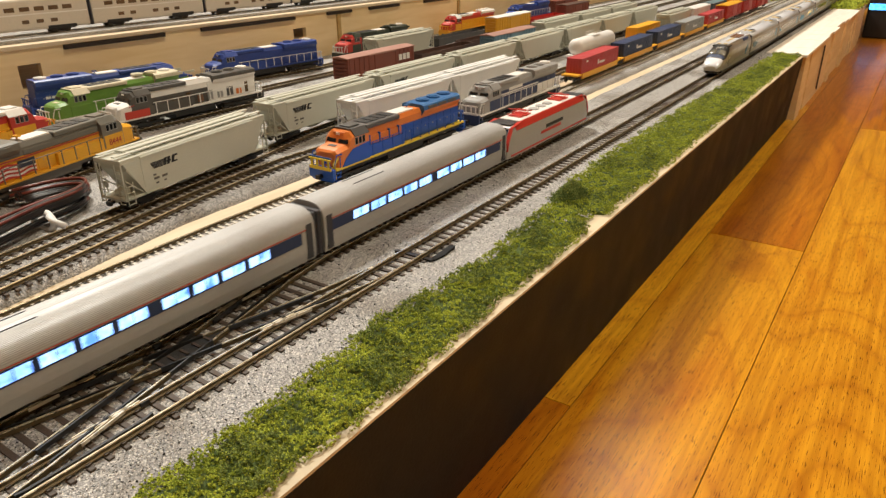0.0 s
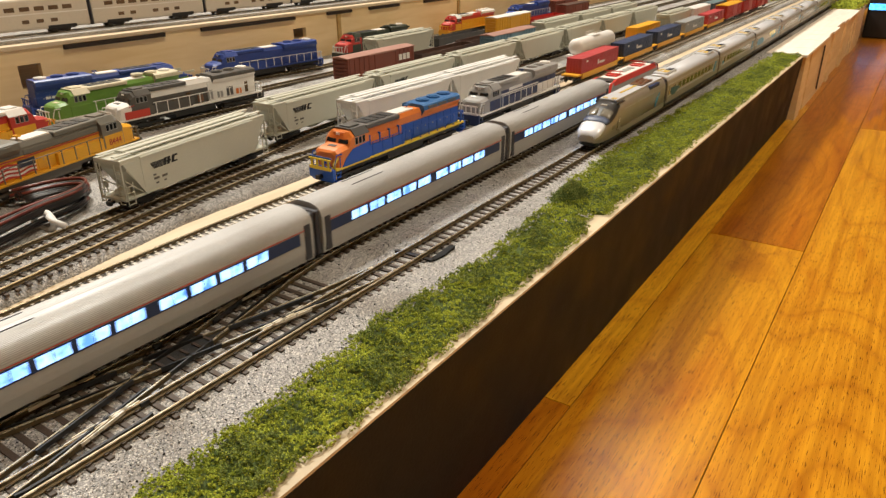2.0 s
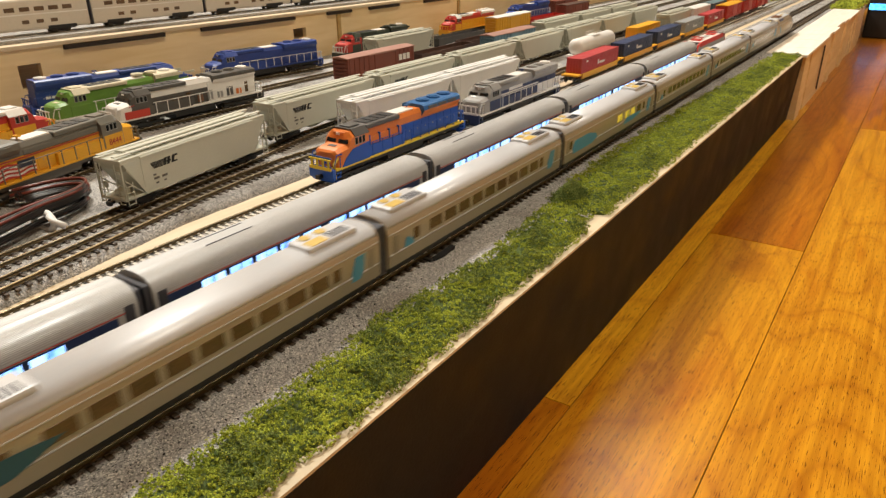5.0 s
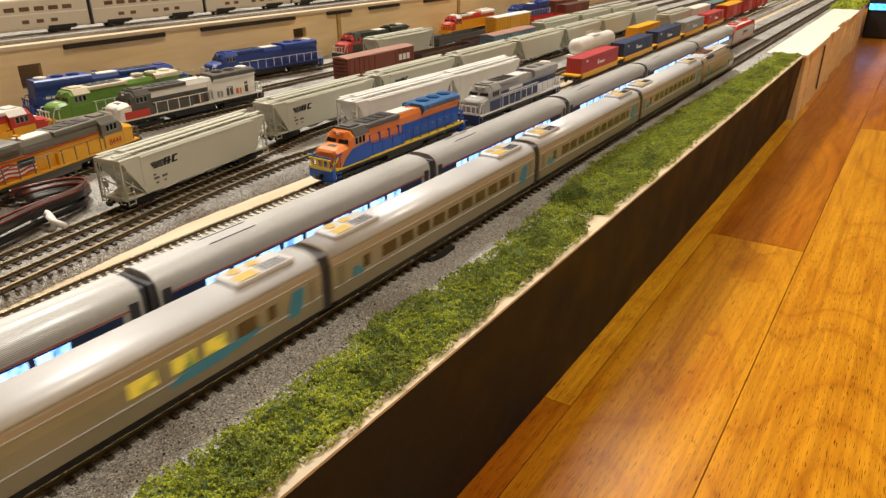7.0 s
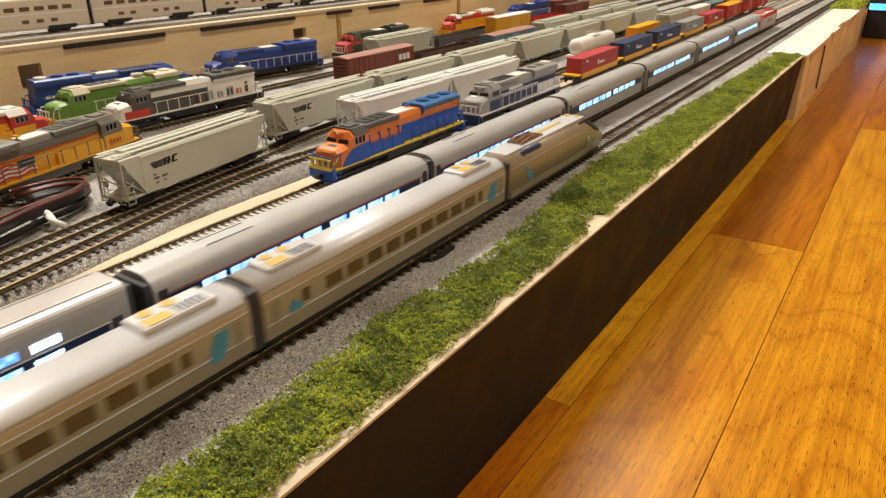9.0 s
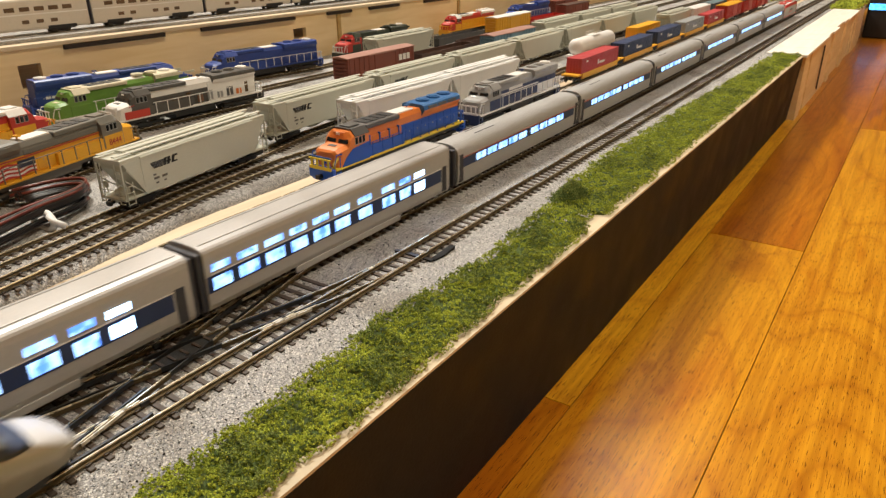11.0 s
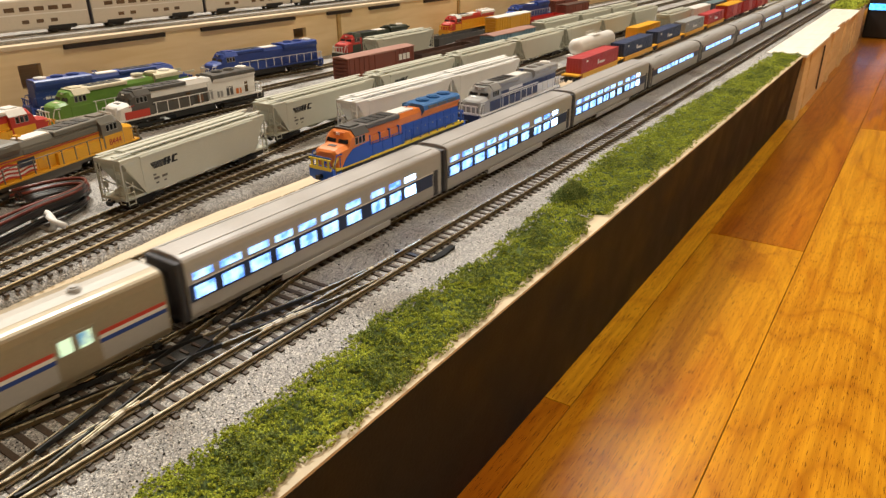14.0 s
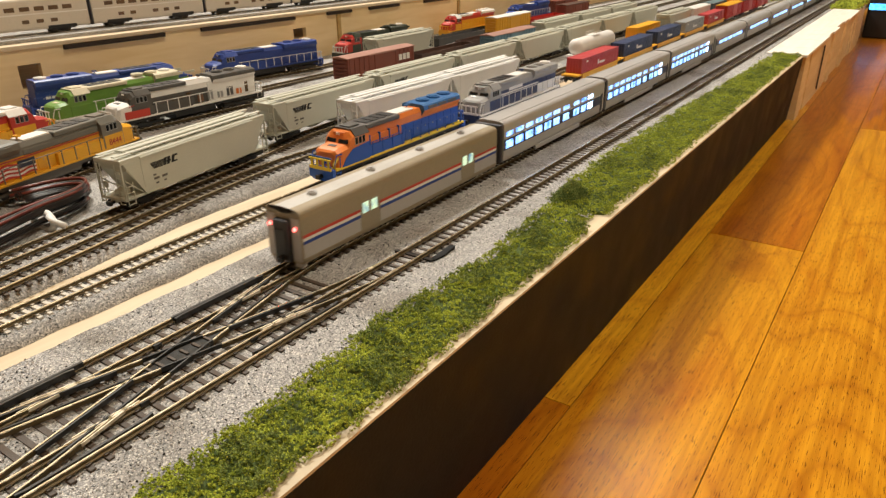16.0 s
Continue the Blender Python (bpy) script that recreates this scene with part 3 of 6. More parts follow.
track("railway_track", [(-0.3, 0.27), (0.14, 0.3080), (0.241, 0.3225), (0.27, 0.337), (0.33, 0.3420), (0.6, 0.342), (X1, 0.342)], TIE, "rear yard track with brown ties", 0.0048, None)
track("railway_track", [(-0.3, 0.398), (0.264, 0.4002), (0.404, 0.3830), (0.432, 0.3970), (0.572, 0.3798), (0.60, 0.3805), (X1, 0.390)], TIE, "rear yard track with brown ties", 0.0048, None)


# double crossover between the two main tracks: four turnouts and a diamond
def bar(pts, material, name, parent, w=0.00026, z0=-0.0007, z1=0.0002):
    bm = bmesh.new()
    rings = []
    for i, p in enumerate(pts):
        q, o = pts[min(i + 1, len(pts) - 1)], pts[max(i - 1, 0)]
        d = Vector((q[0] - o[0], q[1] - o[1], 0)).normalized()
        n = Vector((-d.y, d.x, 0)) * w
        c = Vector((p[0], p[1], 0))
        rings.append([c - n + Vector((0, 0, z0)), c + n + Vector((0, 0, z0)), c + n + Vector((0, 0, z1)), c - n + Vector((0, 0, z1))])
    loft(bm, rings)
    return part(name, bm, material, parent)


XO = empty("double_crossover", "double crossover of worn metal rails with black frogs", "railway track", kind="structure")
GLUE_BLACK = paint("dusty_black_plastic", (0.028, 0.027, 0.024), 0.8, 0, 0.5, 300, 0.2)
XMID, SLOPE, XSTRAIGHT = 0.1165, 0.225, 0.0550     # its centre, the slope of the diagonals and their straight half length


def route(x, side, flip):
    """A diagonal rail's y at x: straight through the diamond, then easing into the main tracks."""
    d = abs(x - XMID)
    y = SLOPE * min(d, XSTRAIGHT)
    if d > XSTRAIGHT:
        reach = 2 * (T2Y / 2 - SLOPE * XSTRAIGHT) / SLOPE
        k = min(d - XSTRAIGHT, reach)
        y += SLOPE * k - SLOPE * k * k / (2 * reach)
    y = math.copysign(y, x - XMID) * (-1 if flip else 1)
    return T2Y / 2 + y + side * 0.0050


def railed(pts, name, head=RAIL):
    """A worn rail with its bright head."""
    r = bar(pts, RAIL_SIDE, name, XO, 0.00018, -0.0019, -0.0003)
    bar(pts, head, "rail_head", r, 0.00027, -0.0003, 0.0001)


def along(x0, x1, side, flip, off=0.0, n=14):
    return [(x, route(x, side, flip) + off) for x in steps(x0, x1, n)]


for flip in (False, True):
    for side in (-1, 1):
        for a, b in ((-0.1, -0.0105), (0.0105, 0.1)):
            railed(along(XMID + a, XMID + b, side, flip, 0.0, 24), "closure_rail")
        bar(along(XMID - 0.0105, XMID + 0.0105, side, flip), RAIL_BLACK, "black_frog_rail", XO, 0.00028, -0.0014, 0.0003)
        # black guard rails beside the diagonals
        for a in (-1, 1):
            bar(along(XMID + a * 0.0195, XMID + a * 0.0545, side, flip, -side * 0.0013), RAIL_BLACK, "guard_rail", XO, 0.00034, -0.0014, 0.0003)
# guard rails inside the outer stock rails
for y in (-0.0049 + 0.0013, T2Y + 0.0049 - 0.0013):
    for a, b in ((0.050, 0.0900), (0.1290, 0.1720)):
        bar([(a, y + math.copysign(0.0006, T2Y / 2 - y)), (a + 0.003, y), (b - 0.003, y), (b, y + math.copysign(0.0006, T2Y / 2 - y))], RAIL_BLACK, "guard_rail", XO, 0.00045, -0.0019, 0.0003)
# black rear stock rail, insulated
for a, b in ((0.0450, 0.0940), (0.1290, 0.1690)):
    bar([(a, T2Y + 0.0049), (b, T2Y + 0.0049)], RAIL_BLACK, "black_stock_rail", XO, 0.00052, -0.0019, 0.0003)
# frogs: fans of bright wing rails leaving each nose
FROG = paint("bright_frog_metal", (0.80, 0.72, 0.56), 0.3, 0.5, 0.12, 200, 0.05)
for sx in (1, -1):
    x = XMID + sx * 0.0350
    for y, sy in ((T2Y - 0.0049, 1), (0.0049, -1)):
        flip = sx * sy < 0
        for k0, k1, d0, d1 in ((-0.0100, 0.0110, -0.0018, -0.0011), (-0.0080, 0.0140, 0.0, 0.0)):
            bar([(x + sx * k0, y + sy * d0), (x + sx * (k0 + 0.004), y + sy * d1), (x + sx * k1, y + sy * d1)], FROG, "frog_blade", XO, 0.00017, -0.0008, 0.0003)
        for k0, k1, d0, d1 in ((-0.0080, 0.0140, 0.0, 0.0), (-0.0100, 0.0110, 0.0018, 0.0011)):
            bar([(x + sx * k, route(x + sx * k, sy, flip) + sy * (d0 if k == k0 else d1)) for k in (k0, k0 + 0.004, k1)], FROG, "frog_blade", XO, 0.00017, -0.0008, 0.0003)
bm = bmesh.new()
loft(bm, [[(x, T2Y / 2 - w, -0.0022), (x, T2Y / 2 + w, -0.0022), (x, T2Y / 2 + w, -0.0008), (x, T2Y / 2 - w, -0.0008)] for x, w in ((XMID - 0.019, 0.0004), (XMID - 0.006, 0.0034), (XMID, 0.0038), (XMID + 0.006, 0.0034), (XMID + 0.019, 0.0004))])
part("diamond_plate", bm, GLUE_BLACK, XO, "black plastic plate at the diamond crossing")
for x in (0.1030, 0.1070, 0.1115, 0.1165, 0.1215, 0.1265):
    part("plate_rib", boxes((x, x + 0.0012, T2Y / 2 - 0.0022, T2Y / 2 + 0.0022, -0.0008, -0.0002), bevel=0.0002), TIE, XO)
for i in range(28):
    x = 0.036 + i * 0.0054
    part("long_tie", boxes((x, x + 0.0019, 0.0075, 0.0285, -0.0035, -0.0022)), TIE, XO)
for x, y in ((0.0925, 0.0306), (0.1365, 0.0306), (0.0925, 0.0049), (0.1365, 0.0049), (0.115, T2Y - 0.0055), (0.115, 0.0055)):
    part("insulated_joiner", boxes((x - 0.0016, x + 0.0016, y - 0.0008, y + 0.0008, -0.0021, -0.0003), bevel=0.0002), RAIL_BLACK, XO)
# throw rod and lever of the front turnout
part("throw_bar", boxes((0.2255, 0.2275, -0.010, 0.010, -0.0030, -0.0017)), RAIL_BLACK, XO)


# ---- vehicles: shared pieces ----
BLACKP = paint("black_plastic", (0.012, 0.012, 0.012), 0.5, 0, 0.3, 100, 0.2)
WHEEL = paint("wheel_metal", (0.10, 0.085, 0.07), 0.4, 0.7, 0.2, 100)
GLASS = paint("dark_cab_glass", (0.010, 0.012, 0.014), 0.12, 0, 0.1, 60, 0)
MID_FRAME = paint("grey_window_rubber", (0.34, 0.33, 0.31), 0.5)
_cache = {}


def shared(key, make, material):
    if key not in _cache:
        bm = make()
        bmesh.ops.recalc_face_normals(bm, faces=bm.faces)
        me = bpy.data.meshes.new(key)
        bm.to_mesh(me)
        bm.free()
        me.materials.append(material)
        _cache[key] = me
    return _cache[key]


def taller(th, k, base=0.0084):
    """Raises everything above the sill of a car to its true height."""
    keep = set(m.name for m in _cache.values())
    for ob in th.children_recursive:
        if ob.data.name not in keep:
            for v in ob.data.vertices:
                if v.co.z > base:
                    v.co.z = base + (v.co.z - base) * k


def placed(name, me, parent, x, y, z):
    ob = new(name, me)
    ob.parent = parent
    ob.location = (x, y, z)
    return ob


def truck(th, x, axles=2, base=0.0115, mat=None):
    mat = mat or BLACKP
    half = base / 2 + 0.004

    def frame_mesh():
        bm = bmesh.new()
        for s in (-1, 1):
            box(bm, -half, half, s * 0.0068 - 0.0006, s * 0.0068 + 0.0006, 0.0026, 0.0046, bevel=0.0004)
            box(bm, -half * 0.35, half * 0.35, s * 0.0066 - 0.0008, s * 0.0066 + 0.0008, 0.0014, 0.0030, bevel=0.0003)
        box(bm, -0.0025, 0.0025, -0.006, 0.006, 0.0032, 0.0058)
        return bm

    ob = placed("truck", shared(f"truck_{axles}_{mat.name}", frame_mesh, mat), th, x, 0, 0)

    def wheel_mesh():
        bm = bmesh.new()
        for s in (-1, 1):
            disc(bm, 0, s * 0.0045, 0, 0.0028, 0.0011, "y", 16)
            disc(bm, 0, s * 0.0039, 0, 0.0033, 0.0003, "y", 16)
        disc(bm, 0, 0, 0, 0.0005, 0.0088, "y", 6)
        return bm

    me = shared("wheelset", wheel_mesh, WHEEL)
    for k in range(axles):
        placed("wheelset", me, ob, (k - (axles - 1) / 2) * base / (axles - 1), 0, 0.0029)
    return ob


def coupler(th, x, sign):
    me = shared("coupler", lambda: boxes((-0.003, 0.001, -0.0009, 0.0009, 0.0042, 0.0058), (0.001, 0.003, -0.0015, 0.0015, 0.0038, 0.0062), bevel=0.0003), BLACKP)
    ob = placed("coupler", me, th, x, 0, 0)
    if sign < 0:
        ob.rotation_euler = (0, 0, math.pi)


def words(text, size, material, parent, m, name="lettering"):
    cu = bpy.data.curves.new(name, "FONT")
    cu.body, cu.size, cu.extrude, cu.align_x = text, size, 0.00008, "CENTER"
    tmp = bpy.data.objects.new(name, cu)
    me = bpy.data.meshes.new_from_object(tmp)
    bpy.data.objects.remove(tmp)
    me.materials.append(material)
    ob = new(name, me)
    ob.parent = parent
    ob.matrix_local = m
    return ob


SILVER = paint("brushed_silver", (0.43, 0.43, 0.425), 0.48, 0.2, 0.05, 40, 0.0)
SILVER_SIDE = paint("satin_silver_side", (0.44, 0.43, 0.42), 0.42, 0.2, 0.05, 40, 0.0)
NAVY = paint("navy_stripe", (0.018, 0.035, 0.105), 0.4, 0, 0.1, 80, 0.03)
REDP = paint("red_stripe", (0.50, 0.045, 0.025), 0.45, 0, 0.08, 80, 0.03)
WHITEP = paint("white_paint", (0.78, 0.75, 0.70), 0.45, 0, 0.05, 80, 0.03)
BLUEP = paint("blue_stripe", (0.02, 0.06, 0.28), 0.45, 0, 0.08, 80, 0.03)
LIT = glow("lit_coach_window", (0.33, 0.58, 1.0), 2.6)
LIT_BRIGHT = glow("bright_lamp_window", (0.46, 0.70, 1.0), 7.0)
LIT_WARM = glow("lit_door_window", (0.80, 1.0, 0.62), 1.0)
TAIL = glow("red_tail_light", (1.0, 0.10, 0.08), 9.0)
GANGWAY = paint("dark_grey_gangway", (0.045, 0.045, 0.055), 0.6, 0, 0.2, 200, 0.2)


def fluted(half, z0, z1, shoulder, crown, flutes, amp):
    """Outline of a tube-shaped car whose roof and shoulders carry fine flutes."""
    pts = [(-half * 0.93, z0), (-half * 0.99, z0 + 0.004), (-half, z0 + 0.0065)]
    n = flutes * 2
    for i in range(n + 1):
        a = math.pi * i / n
        ca, sa = math.cos(a), math.sin(a)
        k = 1 + (amp if i % 2 else -amp)
        y = -half * k * (abs(ca) ** crown) * (1 if ca > 0 else -1)
        z = z1 - shoulder + shoulder * k * (sa ** crown)
        pts.append((y, z))
    pts += [(half, z0 + 0.0065), (half * 0.99, z0 + 0.004), (half * 0.93, z0)]
    return pts


def gangways(th, L, z1, width=0.0085):
    for x, s in ((0.0008, 1), (L - 0.0008, -1)):
        bm = bmesh.new()
        xa, xb = sorted((x - s * 0.0012, x + s * 0.0016))
        box(bm, xa, xb, -width, width, 0.0035, z1, bevel=0.0008)
        g = part("gangway", bm, GANGWAY, th)
        bm = bmesh.new()
        xa, xb = sorted((x - s * 0.0013, x - s * 0.0017))
        box(bm, xa, xb, -0.0032, 0.0032, 0.0055, z1 - 0.004, bevel=0.0001)
        part("end_door", bm, BLACKP, g)


def under_gear(th, L, spots):
    for a, b, d in spots:
        part("underfloor_box", boxes((a * L, b * L, -0.0065, 0.0065, d, 0.0042), bevel=0.0004), BLACKP, th)


def amfleet():
    L = 0.1650
    th = empty("coach", "silver fluted passenger coach with lit windows in a navy band", "train car", "coaches of the departing train")
    bm = bmesh.new()
    extrude(bm, fluted(0.0098, 0.0040, 0.0262, 0.0080, 0.72, 44, 0.006), 0.0022, L - 0.0022)
    part("body", bm, SILVER, th)
    for s in (-1, 1):
        ys = sorted((s * 0.00982, s * 0.00998))
        band = part("window_band", boxes((0.0050, L - 0.0100, *ys, 0.0128, 0.0178)), NAVY, th, "navy window band")
        yw = sorted((s * 0.00985, s * 0.01012))
        for k in range(9):
            x = 0.0212 + k * 0.01275 + (0.0035 if k > 4 else 0)
            part("window", boxes((x, x + 0.0050, *yw, 0.0135, 0.0173)), LIT, band, "bluish lit window")
            part("window", boxes((x + 0.0054, x + 0.0104, *yw, 0.0135, 0.0173)), LIT, band, "bluish lit window")
        part("stripe", boxes((0.006, L - 0.006, *ys, 0.0182, 0.0185)), REDP, th, "thin red stripe")
        yd = sorted((s * 0.0093, s * 0.0100))
        for x in (0.0038, L - 0.0072):
            part("door", boxes((x, x + 0.0034, *yd, 0.0050, 0.0205)), GANGWAY, th)
        part("vent_line", boxes((0.030, 0.052, *sorted((s * 0.0030, s * 0.0034)), 0.0256, 0.0263)), GANGWAY, th)
    gangways(th, L, 0.0238)
    under_gear(th, L, [(0.30, 0.44, 0.0018), (0.50, 0.68, 0.0018)])
    for x in (0.026, L - 0.026):
        truck(th, x)
    coupler(th, 0.0, -1)
    coupler(th, L, 1)
    return th


def viewliner():
    L = 0.1636
    th = empty("sleeper_coach", "silver passenger coach with two rows of lit windows", "train car", "sleepers of the departing train")
    prof = rounded(0.0098, 0.0040, 0.0286, 0.55, 0.0040)
    bm = bmesh.new()
    extrude(bm, prof, 0.0022, L - 0.0022)
    part("body", bm, SILVER_SIDE, th)
    bm = bmesh.new()
    for y in (-0.0056, 0.0056):
        box(bm, 0.004, L - 0.004, y - 0.0002, y + 0.0002, 0.0278, 0.0287)
    part("roof_rib", bm, SILVER, th)
    for s in (-1, 1):
        ys = sorted((s * 0.0097, s * 0.00996))
        band = part("window_band", boxes((0.0026, L - 0.0100, *ys, 0.0108, 0.0174)), NAVY, th, "navy window band")
        yw = sorted((s * 0.0098, s * 0.0102))
        part("stripe", boxes((0.005, L - 0.005, *ys, 0.0176, 0.0179)), WHITEP, th)
        for x, b in ((0.0040, 0.0147), (0.0162, 0.0280), (0.0296, 0.0416), (0.0432, 0.0546), (0.0564, 0.0680), (0.0698, 0.0815), (0.0856, 0.0970), (0.1030, 0.1145), (0.1166, 0.1272), (0.1288, 0.1394)):
            part("window", boxes((x + 0.0010, b - 0.0012, *yw, 0.0116, 0.0164), bevel=0.0001), LIT_BRIGHT if x > 0.12 else LIT, band, "bluish lit window")
            part("upper_window", boxes((x + 0.0010, b - 0.0012, *yw, 0.0190, 0.0217), bevel=0.0001), LIT_BRIGHT if x > 0.12 else LIT, th, "bluish lit upper window")
            part("window_surround", boxes((x + 0.0006, b - 0.0008, *sorted((s * 0.0097, s * 0.00992)), 0.0186, 0.0221), bevel=0.0001), SILVER, th)
        part("skirt", boxes((0.046, L - 0.046, *sorted((s * 0.0090, s * 0.0097)), 0.0012, 0.0040), bevel=0.0003), SILVER_SIDE, th)
        part("door", boxes((L - 0.0090, L - 0.0052, *sorted((s * 0.0092, s * 0.01)), 0.0050, 0.0185)), GANGWAY, th)
    gangways(th, L, 0.0268, 0.0090)
    under_gear(th, L, [(0.36, 0.46, 0.0012), (0.54, 0.64, 0.0012)])
    for x in (0.026, L - 0.026):
        truck(th, x)
    coupler(th, 0.0, -1)
    coupler(th, L, 1)
    return th


def baggage():
    L = 0.1665
    tan = paint("warm_stainless_side", (0.34, 0.29, 0.205), 0.42, 0.3, 0.06, 40, 0.05)
    th = empty("baggage_car", "silver baggage car with red, white and blue stripes", "train car")
    bm = bmesh.new()
    extrude(bm, rounded(0.0098, 0.0034, 0.0276, 0.5, 0.0040), 0.0020, L - 0.0020)
    part("body", bm, tan, th)
    bm = bmesh.new()
    extrude(bm, [(-0.0086, 0.0264), (-0.006, 0.0274), (0, 0.0279), (0.006, 0.0274), (0.0086, 0.0264), (0, 0.0248)], 0.0020, L - 0.0020)
    part("roof", bm, paint("pale_roof", (0.50, 0.49, 0.46), 0.5, 0.1, 0.05, 40, 0.04), th, "pale smooth roof")
    doors = ((0.040, 0.0535), (0.1255, 0.139))
    spans = ((0.0028, 0.0396), (0.0539, 0.1251), (0.1394, L - 0.0028))
    for s in (-1, 1):
        ys = sorted((s * 0.0097, s * 0.00997))
        for a, b in spans:
            part("stripe", boxes((a, b, *ys, 0.0150, 0.0163)), REDP, th, "red stripe")
            part("stripe", boxes((a, b, *ys, 0.0137, 0.0150)), WHITEP, th, "white stripe")
            part("stripe", boxes((a, b, *ys, 0.0122, 0.0137)), BLUEP, th, "blue stripe")
            part("lower_panel", boxes((a, b, *sorted((s * 0.0097, s * 0.00990)), 0.0060, 0.0121)), SILVER_SIDE, th, "pale fluted lower side")
        for a, b in doors:
            d = part("door", boxes((a, b, *sorted((s * 0.0096, s * 0.00988)), 0.0058, 0.0200), bevel=0.0001), tan, th)
            for x in (a + 0.0012, a + 0.0075):
                part("door_window", boxes((x, x + 0.0042, *sorted((s * 0.0098, s * 0.0101)), 0.0138, 0.0188)), LIT_WARM, d, "greenish lit door window")
    for k in range(4):
        bm = bmesh.new()
        disc(bm, 0.020 + k * 0.040, 0, 0.0284, 0.0021, 0.0014, "z", 16)
        disc(bm, 0.020 + k * 0.040, 0, 0.0293, 0.0014, 0.0006, "z", 16)
        part("roof_vent", bm, SILVER, th)
    gangways(th, L, 0.0225, 0.0042)
    for y in (-0.0071, 0.0071):
        part("end_panel", boxes((0.0014, 0.0019, y - 0.0024, y + 0.0024, 0.0046, 0.0238), bevel=0.0002), SILVER_SIDE, th)
    for y in (-0.0072, 0.0072):
        bm = bmesh.new()
        disc(bm, 0.0012, y, 0.0192, 0.0008, 0.0008, "x", 10)
        part("tail_light", bm, TAIL, th, "glowing red tail light")
    for y in (-0.0065, 0.0065):
        part("end_step", boxes((0.0022, 0.0050, y - 0.0022, y + 0.0022, 0.0012, 0.0036), bevel=0.0003), SILVER_SIDE, th)
    under_gear(th, L, [(0.34, 0.46, 0.0016), (0.55, 0.66, 0.0016)])
    for x in (0.026, L - 0.026):
        truck(th, x)
    coupler(th, 0.0, -1)
    coupler(th, L, 1)
    return th


def electric_engine():
    L = 0.1240
    red = paint("bright_red_paint", (0.58, 0.045, 0.030), 0.35, 0, 0.06, 60, 0.03)
    th = empty("electric_locomotive", "silver and red electric locomotive with raised red roof gear", "locomotive")
    rings = []
    for x, w, zt in ((0.0, 0.0082, 0.0115), (0.0006, 0.0088, 0.0130), (0.0055, 0.0095, 0.0220), (0.0075, 0.0097, 0.0232), (L - 0.0075, 0.0097, 0.0232), (L - 0.0055, 0.0095, 0.0220), (L - 0.0006, 0.0088, 0.0130), (L, 0.0082, 0.0115)):
        rings.append([(x, -w, 0.0035), (x, w, 0.0035), (x, w, zt - 0.0035), (x, w * 0.80, zt), (x, -w * 0.80, zt), (x, -w, zt - 0.0035)])
    bm = bmesh.new()
    loft(bm, rings)
    part("body", bm, SILVER_SIDE, th)
    for s in (-1, 1):
        bm = bmesh.new()
        loft(bm, [[(x, s * 0.00985, 0.0198), (x, s * 0.0079, 0.0236), (x, s * 0.0072, 0.0236), (x, s * 0.0090, 0.0196)] for x in (0.010, L - 0.010)])
        part("roof_edge", bm, red, th, "red roof edge")
        part("lower_stripe", boxes((0.004, L - 0.004, *sorted((s * 0.0096, s * 0.00995)), 0.0046, 0.0056)), red, th, "thin red sill stripe")
    for e, s in ((0.0, 1), (L, -1)):
        bm = bmesh.new()
        loft(bm, [[(e + s * x, -w, z), (e + s * x, w, z), (e + s * (x + 0.001), w, z - 0.0006), (e + s * (x + 0.001), -w, z - 0.0006)] for x, w, z in ((0.0013, 0.0070, 0.0145), (0.0050, 0.0066, 0.0213))])
        part("windscreen", bm, paint("blue_windscreen", (0.02, 0.05, 0.11), 0.15, 0, 0.1, 60, 0), th, "dark blue windscreen")
        bm = bmesh.new()
        xa, xb = sorted((e + s * 0.0064, e + s * 0.0175))
        box(bm, xa, xb, -0.0074, 0.0074, 0.0228, 0.0238, bevel=0.0003)
        part("cab_roof", bm, paint("charcoal_cab_roof", (0.03, 0.03, 0.032), 0.5), th)
        for y in (-0.0083, 0.0083):
            bm = bmesh.new()
            loft(bm, [[(e + s * x, y - 0.0012, z), (e + s * x, y + 0.0012, z), (e + s * (x + 0.0008), y + 0.0012, z + 0.0004), (e + s * (x + 0.0008), y - 0.0012, z + 0.0004)] for x, z in ((-0.0002, 0.0085), (0.0006, 0.0135), (0.0056, 0.0222), (0.0150, 0.0236))])
            part("red_cab_pillar", bm, red, th, "red cab pillar")
    part("roof_deck", boxes((0.0185, L - 0.0185, -0.0072, 0.0072, 0.0228, 0.0240), bevel=0.0003), WHITEP, th, "pale roof deck")
    for x in (0.026, L - 0.040):
        bm = bmesh.new()
        for y in (-0.004, 0.004):
            tube(bm, [(x, y, 0.0245), (x + 0.012, y, 0.0265), (x + 0.002, y * 0.9, 0.0280)], 0.00035, 5)
        for k in (0, 0.006, 0.012):
            tube(bm, [(x + k, -0.0055, 0.0248 + k * 0.12), (x + k, 0.0055, 0.0248 + k * 0.12)], 0.0004, 5)
        tube(bm, [(x + 0.002, -0.0062, 0.0281), (x + 0.002, 0.0062, 0.0281)], 0.0004, 5)
        box(bm, x - 0.001, x + 0.013, -0.0045, 0.0045, 0.0240, 0.0246)
        part("pantograph", bm, red, th, "red pantograph")
    for k in range(3):
        bm = bmesh.new()
        disc(bm, 0.052 + k * 0.010, 0, 0.0242, 0.0036, 0.0008, "z", 18)
        part("roof_fan", bm, SILVER_SIDE, th)
    part("side_emblem", boxes((0.045, 0.075, -0.00995, -0.0096, 0.0100, 0.0118)), red, th, "faded red emblem bar")
